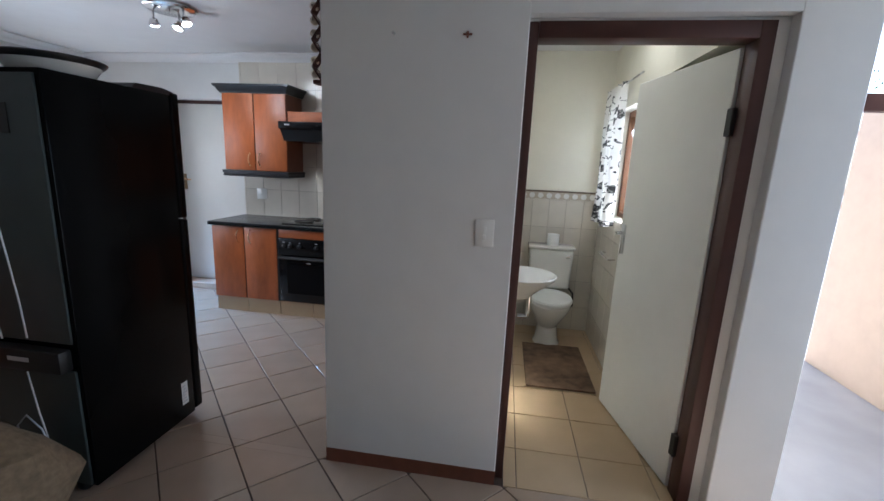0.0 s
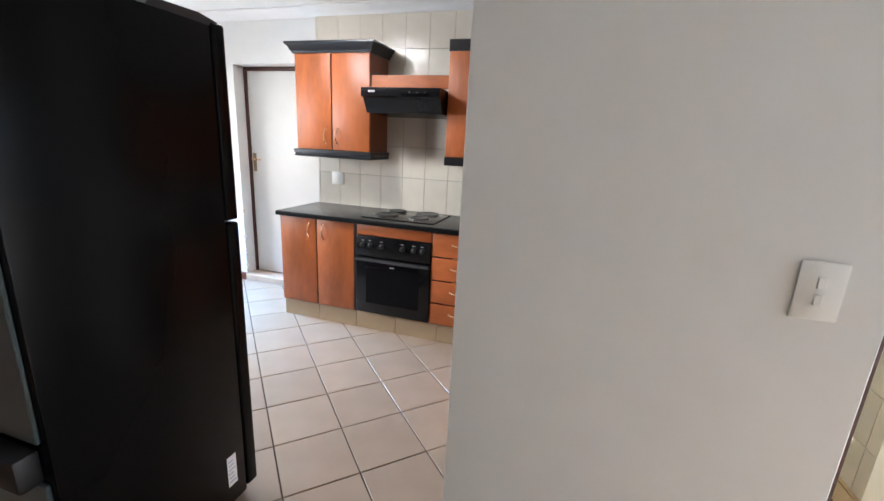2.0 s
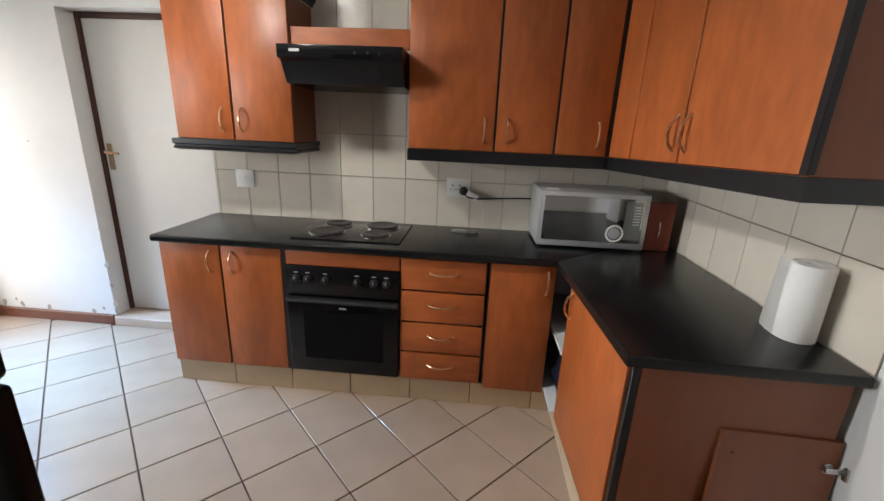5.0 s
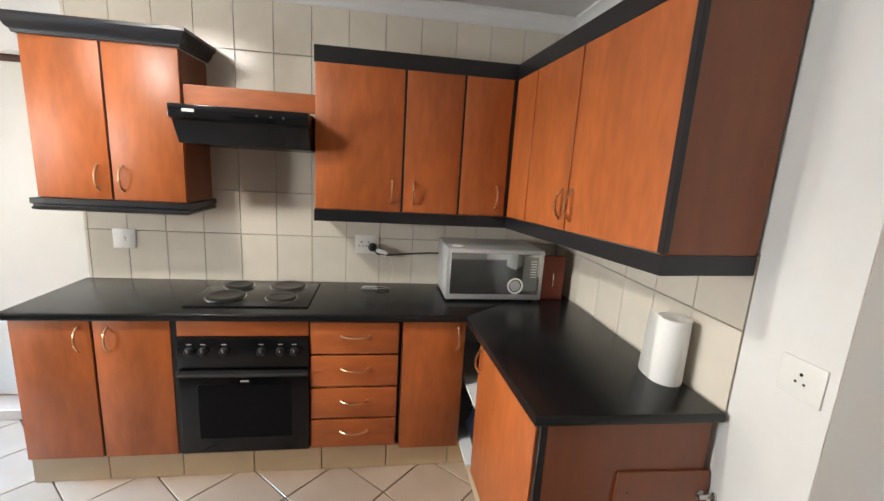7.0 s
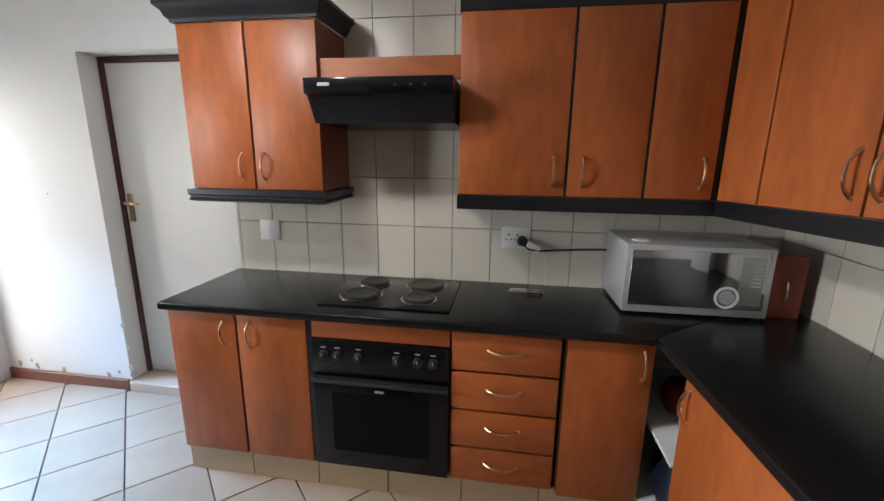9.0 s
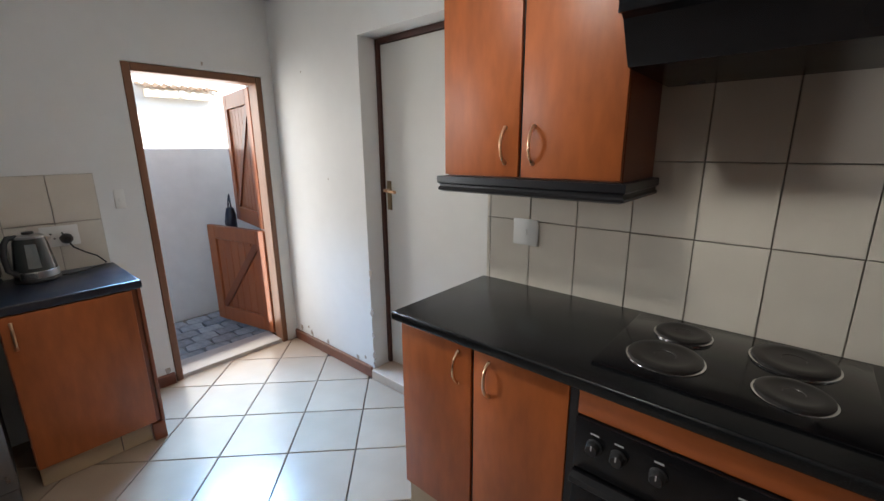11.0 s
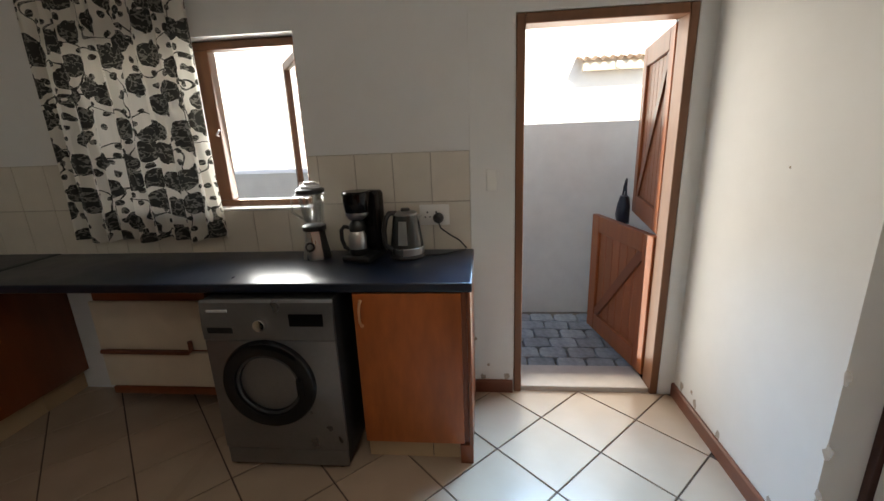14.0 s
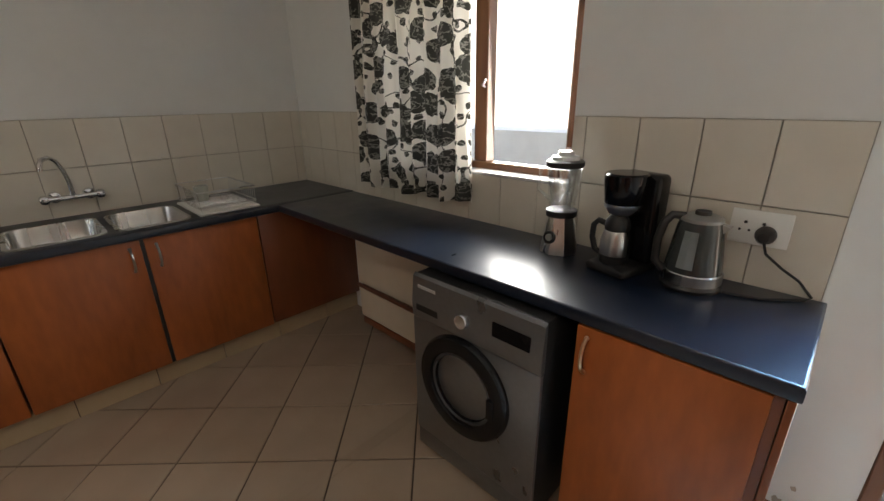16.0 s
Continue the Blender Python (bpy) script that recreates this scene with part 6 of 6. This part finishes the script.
for me, cx, cy in near:
    if cy > 1.2 and cx < 1.2 or cy > 2.0:
        lay(floor, "floor_tile", me, Matrix.Translation((cx, cy, -0.0085)))
    else:
        old = len(spare.verts)
        spare.from_mesh(me)
        spare.verts.ensure_lookup_table()
        for v in spare.verts[old:]:
            v.co += Vector((cx, cy, -0.0085))
tagged(part("floor_tiles_far", spare, FLOORTILE, floor, smooth=False), kind="stuff")

# bathroom floor, laid square
for i in range(-1, 4):
    for j in range(0, 8):
        q = clip_rect([(0.870 + 0.335 * i + a, 2.985 + 0.335 * (j - 1) + b) for a, b in ((0.002, 0.002), (0.333, 0.002), (0.333, 0.333), (0.002, 0.333))], 0.807, 1.705, 2.695, 4.86)
        if len(q) > 2 and area_of(q) > 0.002:
            lay(floor, "bath_floor_tile", tile_mesh("bath_floor_tile", q, 0.0085, BATHTILE), Matrix.Translation((0, 0, -0.0085)))


def wall_tiles(parent, origin, along, normal, us, zs, cut=(), mat=WALLTILE, name="wall_tile"):
    """Rows of tiles on a wall: us and zs are the joint lines; cut: boxes (u0, u1, z0, z1) that stay bare."""
    o, a, n = Vector(origin), Vector(along), Vector(normal)
    m = Matrix.Translation(o) @ Matrix((a, (0, 0, 1), n)).transposed().to_4x4()
    cache = {}
    grout = B()
    for z0, z1 in zip(zs, zs[1:]):
        for u0, u1 in zip(us, us[1:]):
            if any(u0 >= c0 - 0.02 and u1 <= c1 + 0.02 and z0 >= d0 - 0.02 and z1 <= d1 + 0.02 for c0, c1, d0, d1 in cut):
                continue
            key = (round(u1 - u0, 3), round(z1 - z0, 3))
            if key not in cache:
                w, h = u1 - u0 - 0.003, z1 - z0 - 0.003
                cache[key] = tile_mesh(name, [(-w / 2, -h / 2), (w / 2, -h / 2), (w / 2, h / 2), (-w / 2, h / 2)], TT, mat)
            lay(parent, name, cache[key], m @ Matrix.Translation(((u0 + u1) / 2, (z0 + z1) / 2, -TT)))
            vs = [grout.verts.new(m @ Vector((u, z, -TT + 0.0045))) for u, z in ((u0, z0), (u1, z0), (u1, z1), (u0, z1))]
            grout.faces.new(vs)
    bmesh.ops.solidify(grout, geom=grout.faces[:], thickness=0.003)
    part("grout", grout, GROUT, parent, smooth=False)


def lines(a, b, start, pitch):
    """Joint lines from a to b that fall on start + k * pitch."""
    k = math.ceil((a - start) / pitch + 1e-6)
    out = [a]
    while start + k * pitch < b - 0.012:
        if start + k * pitch > a + 0.012:
            out.append(start + k * pitch)
        k += 1
    return out + [b]


ZN = [0.880, 1.168, 1.418, 1.668, 1.918, 2.168, 2.432]
wall_tiles(wall_north_stove, (0, N_FACE, 0), (1, 0, 0), (0, -1, 0), lines(-2.038, E_FACE, -1.02, 0.2), ZN)
wall_tiles(wall_east, (E_FACE, 0, 0), (0, -1, 0), (-1, 0, 0), lines(-N_FACE, -3.595, -3.595, 0.218), ZN[:3])
ZW = [0.856, 1.112, 1.355]
wall_tiles(wall_west, (W_FACE, 0, 0), (0, 1, 0), (1, 0, 0), lines(S_FACE, 1.952, 3.978, 0.19), ZW)
wall_tiles(wall_west, (W_FACE, 0, 0), (0, 1, 0), (1, 0, 0), lines(1.952, 3.163, 3.978, 0.19), [0.856, 1.087])
wall_tiles(wall_west, (W_FACE, 0, 0), (0, 1, 0), (1, 0, 0), lines(3.167, 3.978, 3.978, 0.19), ZW)
wall_tiles(wall_south, (0, S_FACE, 0), (-1, 0, 0), (0, 1, 0), lines(1.76, -W_FACE, 2.595, 0.196), ZW)
wall_tiles(wall_bath, (0, 4.85, 0), (1, 0, 0), (0, -1, 0), lines(0.808, 1.562, 0.97, 0.152), [0.0, 0.23, 0.48, 0.73, 0.98, 1.235])
wall_tiles(wall_bath, (1.562, 0, 0), (0, -1, 0), (-1, 0, 0), lines(-4.84, -3.52, -4.85, 0.2), [0.0, 0.23, 0.48, 0.73, 0.98, 1.13])
wall_tiles(wall_bath, (1.562, 0, 0), (0, -1, 0), (-1, 0, 0), lines(-3.815, -3.52, -4.85, 0.2), [1.13, 1.235])

# patterned border strip in the bathroom
BORDER = material("border_strip", (0.50, 0.44, 0.34), 0.4, vary=0.1)
BORDERDARK = material("border_dark", (0.14, 0.10, 0.07), 0.4, vary=0.1)
bm = B()
box(bm, 0.808, 1.562, 4.846, 4.857, 1.238, 1.315)
strip = part("border_strip", bm, BORDER, wall_bath)
bm = B()
box(bm, 0.808, 1.562, 4.844, 4.8458, 1.300, 1.315)
part("border_line", bm, BORDERDARK, strip)
for k in range(9):
    bm = B()
    x = 0.885 + 0.076 * k
    lathe(bm, [(0, 0), (0.026, 0), (0.024, 0.002), (0, 0.002)], Matrix.Translation((x, 4.8455, 1.268)) @ Matrix.Rotation(radians(90), 4, "X"), 8)
    part("border_motif", bm, CERAMIC, strip)
bm = B()
box(bm, 1.558, 1.569, 3.505, 3.815, 1.238, 1.315)
strip = part("border_strip", bm, BORDER, wall_bath)
bm = B()
box(bm, 1.556, 1.5578, 3.505, 3.815, 1.300, 1.315)
part("border_line", bm, BORDERDARK, strip)
for k in range(4):
    bm = B()
    lathe(bm, [(0, 0), (0.026, 0), (0.024, 0.002), (0, 0.002)], Matrix.Translation((1.5575, 3.545 + 0.076 * k, 1.268)) @ Matrix.Rotation(radians(-90), 4, "Y"), 8)
    part("border_motif", bm, CERAMIC, strip)

# tiled plinths under the cabinets
def plinth(name, origin, along, normal, us, h, label):
    o, a, n = Vector(origin), Vector(along), Vector(normal)
    m = Matrix.Translation(o) @ Matrix((a, (0, 0, 1), n)).transposed().to_4x4()
    bm = B()
    box(bm, us[0], us[-1], 0, h, -0.10, -0.009, 0, 1, m)
    t = structure(name, bm, FLOORGROUT, label, "plinth")
    for u0, u1 in zip(us, us[1:]):
        w = u1 - u0 - 0.004
        lay(t, "plinth_tile", tile_mesh("plinth_tile", [(-w / 2, -h / 2 + 0.001), (w / 2, -h / 2 + 0.001), (w / 2, h / 2), (-w / 2, h / 2)], 0.009, PLINTHTILE), m @ Matrix.Translation(((u0 + u1) / 2, h / 2, -0.009)))


plinth("plinth_1", (0, 4.512, 0), (1, 0, 0), (0, -1, 0), lines(-2.042, 0.085, -0.016, 0.338), 0.142, "beige tiled plinth under the stove side")
plinth("plinth_2", (0.088, 0, 0), (0, -1, 0), (-1, 0, 0), lines(-4.51, -3.632, -4.51, 0.338), 0.142, "beige tiled plinth under the counter end")
plinth("plinth_3", (-3.362, 0, 0), (0, 1, 0), (1, 0, 0), lines(3.50, 3.925, 3.50, 0.30), 0.098, "beige tiled plinth by the back door")
plinth("plinth_4", (0, 1.567, 0), (-1, 0, 0), (0, 1, 0), lines(1.76, 3.87, 2.24, 0.338), 0.124, "beige tiled plinth under the sink")

# cobble pavers in the yard
rng = random.Random(11)
shapes = []
for k in range(8):
    w, h = 0.066, 0.088
    poly = [(w * c + rng.uniform(-0.006, 0.006), h * s + rng.uniform(-0.006, 0.006)) for c, s in ((-0.8, -1), (0.8, -1), (1, -0.7), (1, 0.7), (0.8, 1), (-0.8, 1), (-1, 0.7), (-1, -0.7))]
    shapes.append(tile_mesh("paver", poly, 0.036, PAVER, 0.008))
for i in range(7):
    for j in range(13):
        x, y = -4.21 - 0.138 * i, 3.30 + 0.184 * j + (0.092 if i % 2 else 0)
        if -5.02 < x - 0.066 and y < 5.40:
            lay(ground, "paver", shapes[rng.randrange(8)], Matrix.Translation((x, y, -0.040 + rng.uniform(-0.003, 0.003))) @ Matrix.Rotation(radians(rng.choice((0, 180)) + rng.uniform(-3, 3)), 4, "Z"))
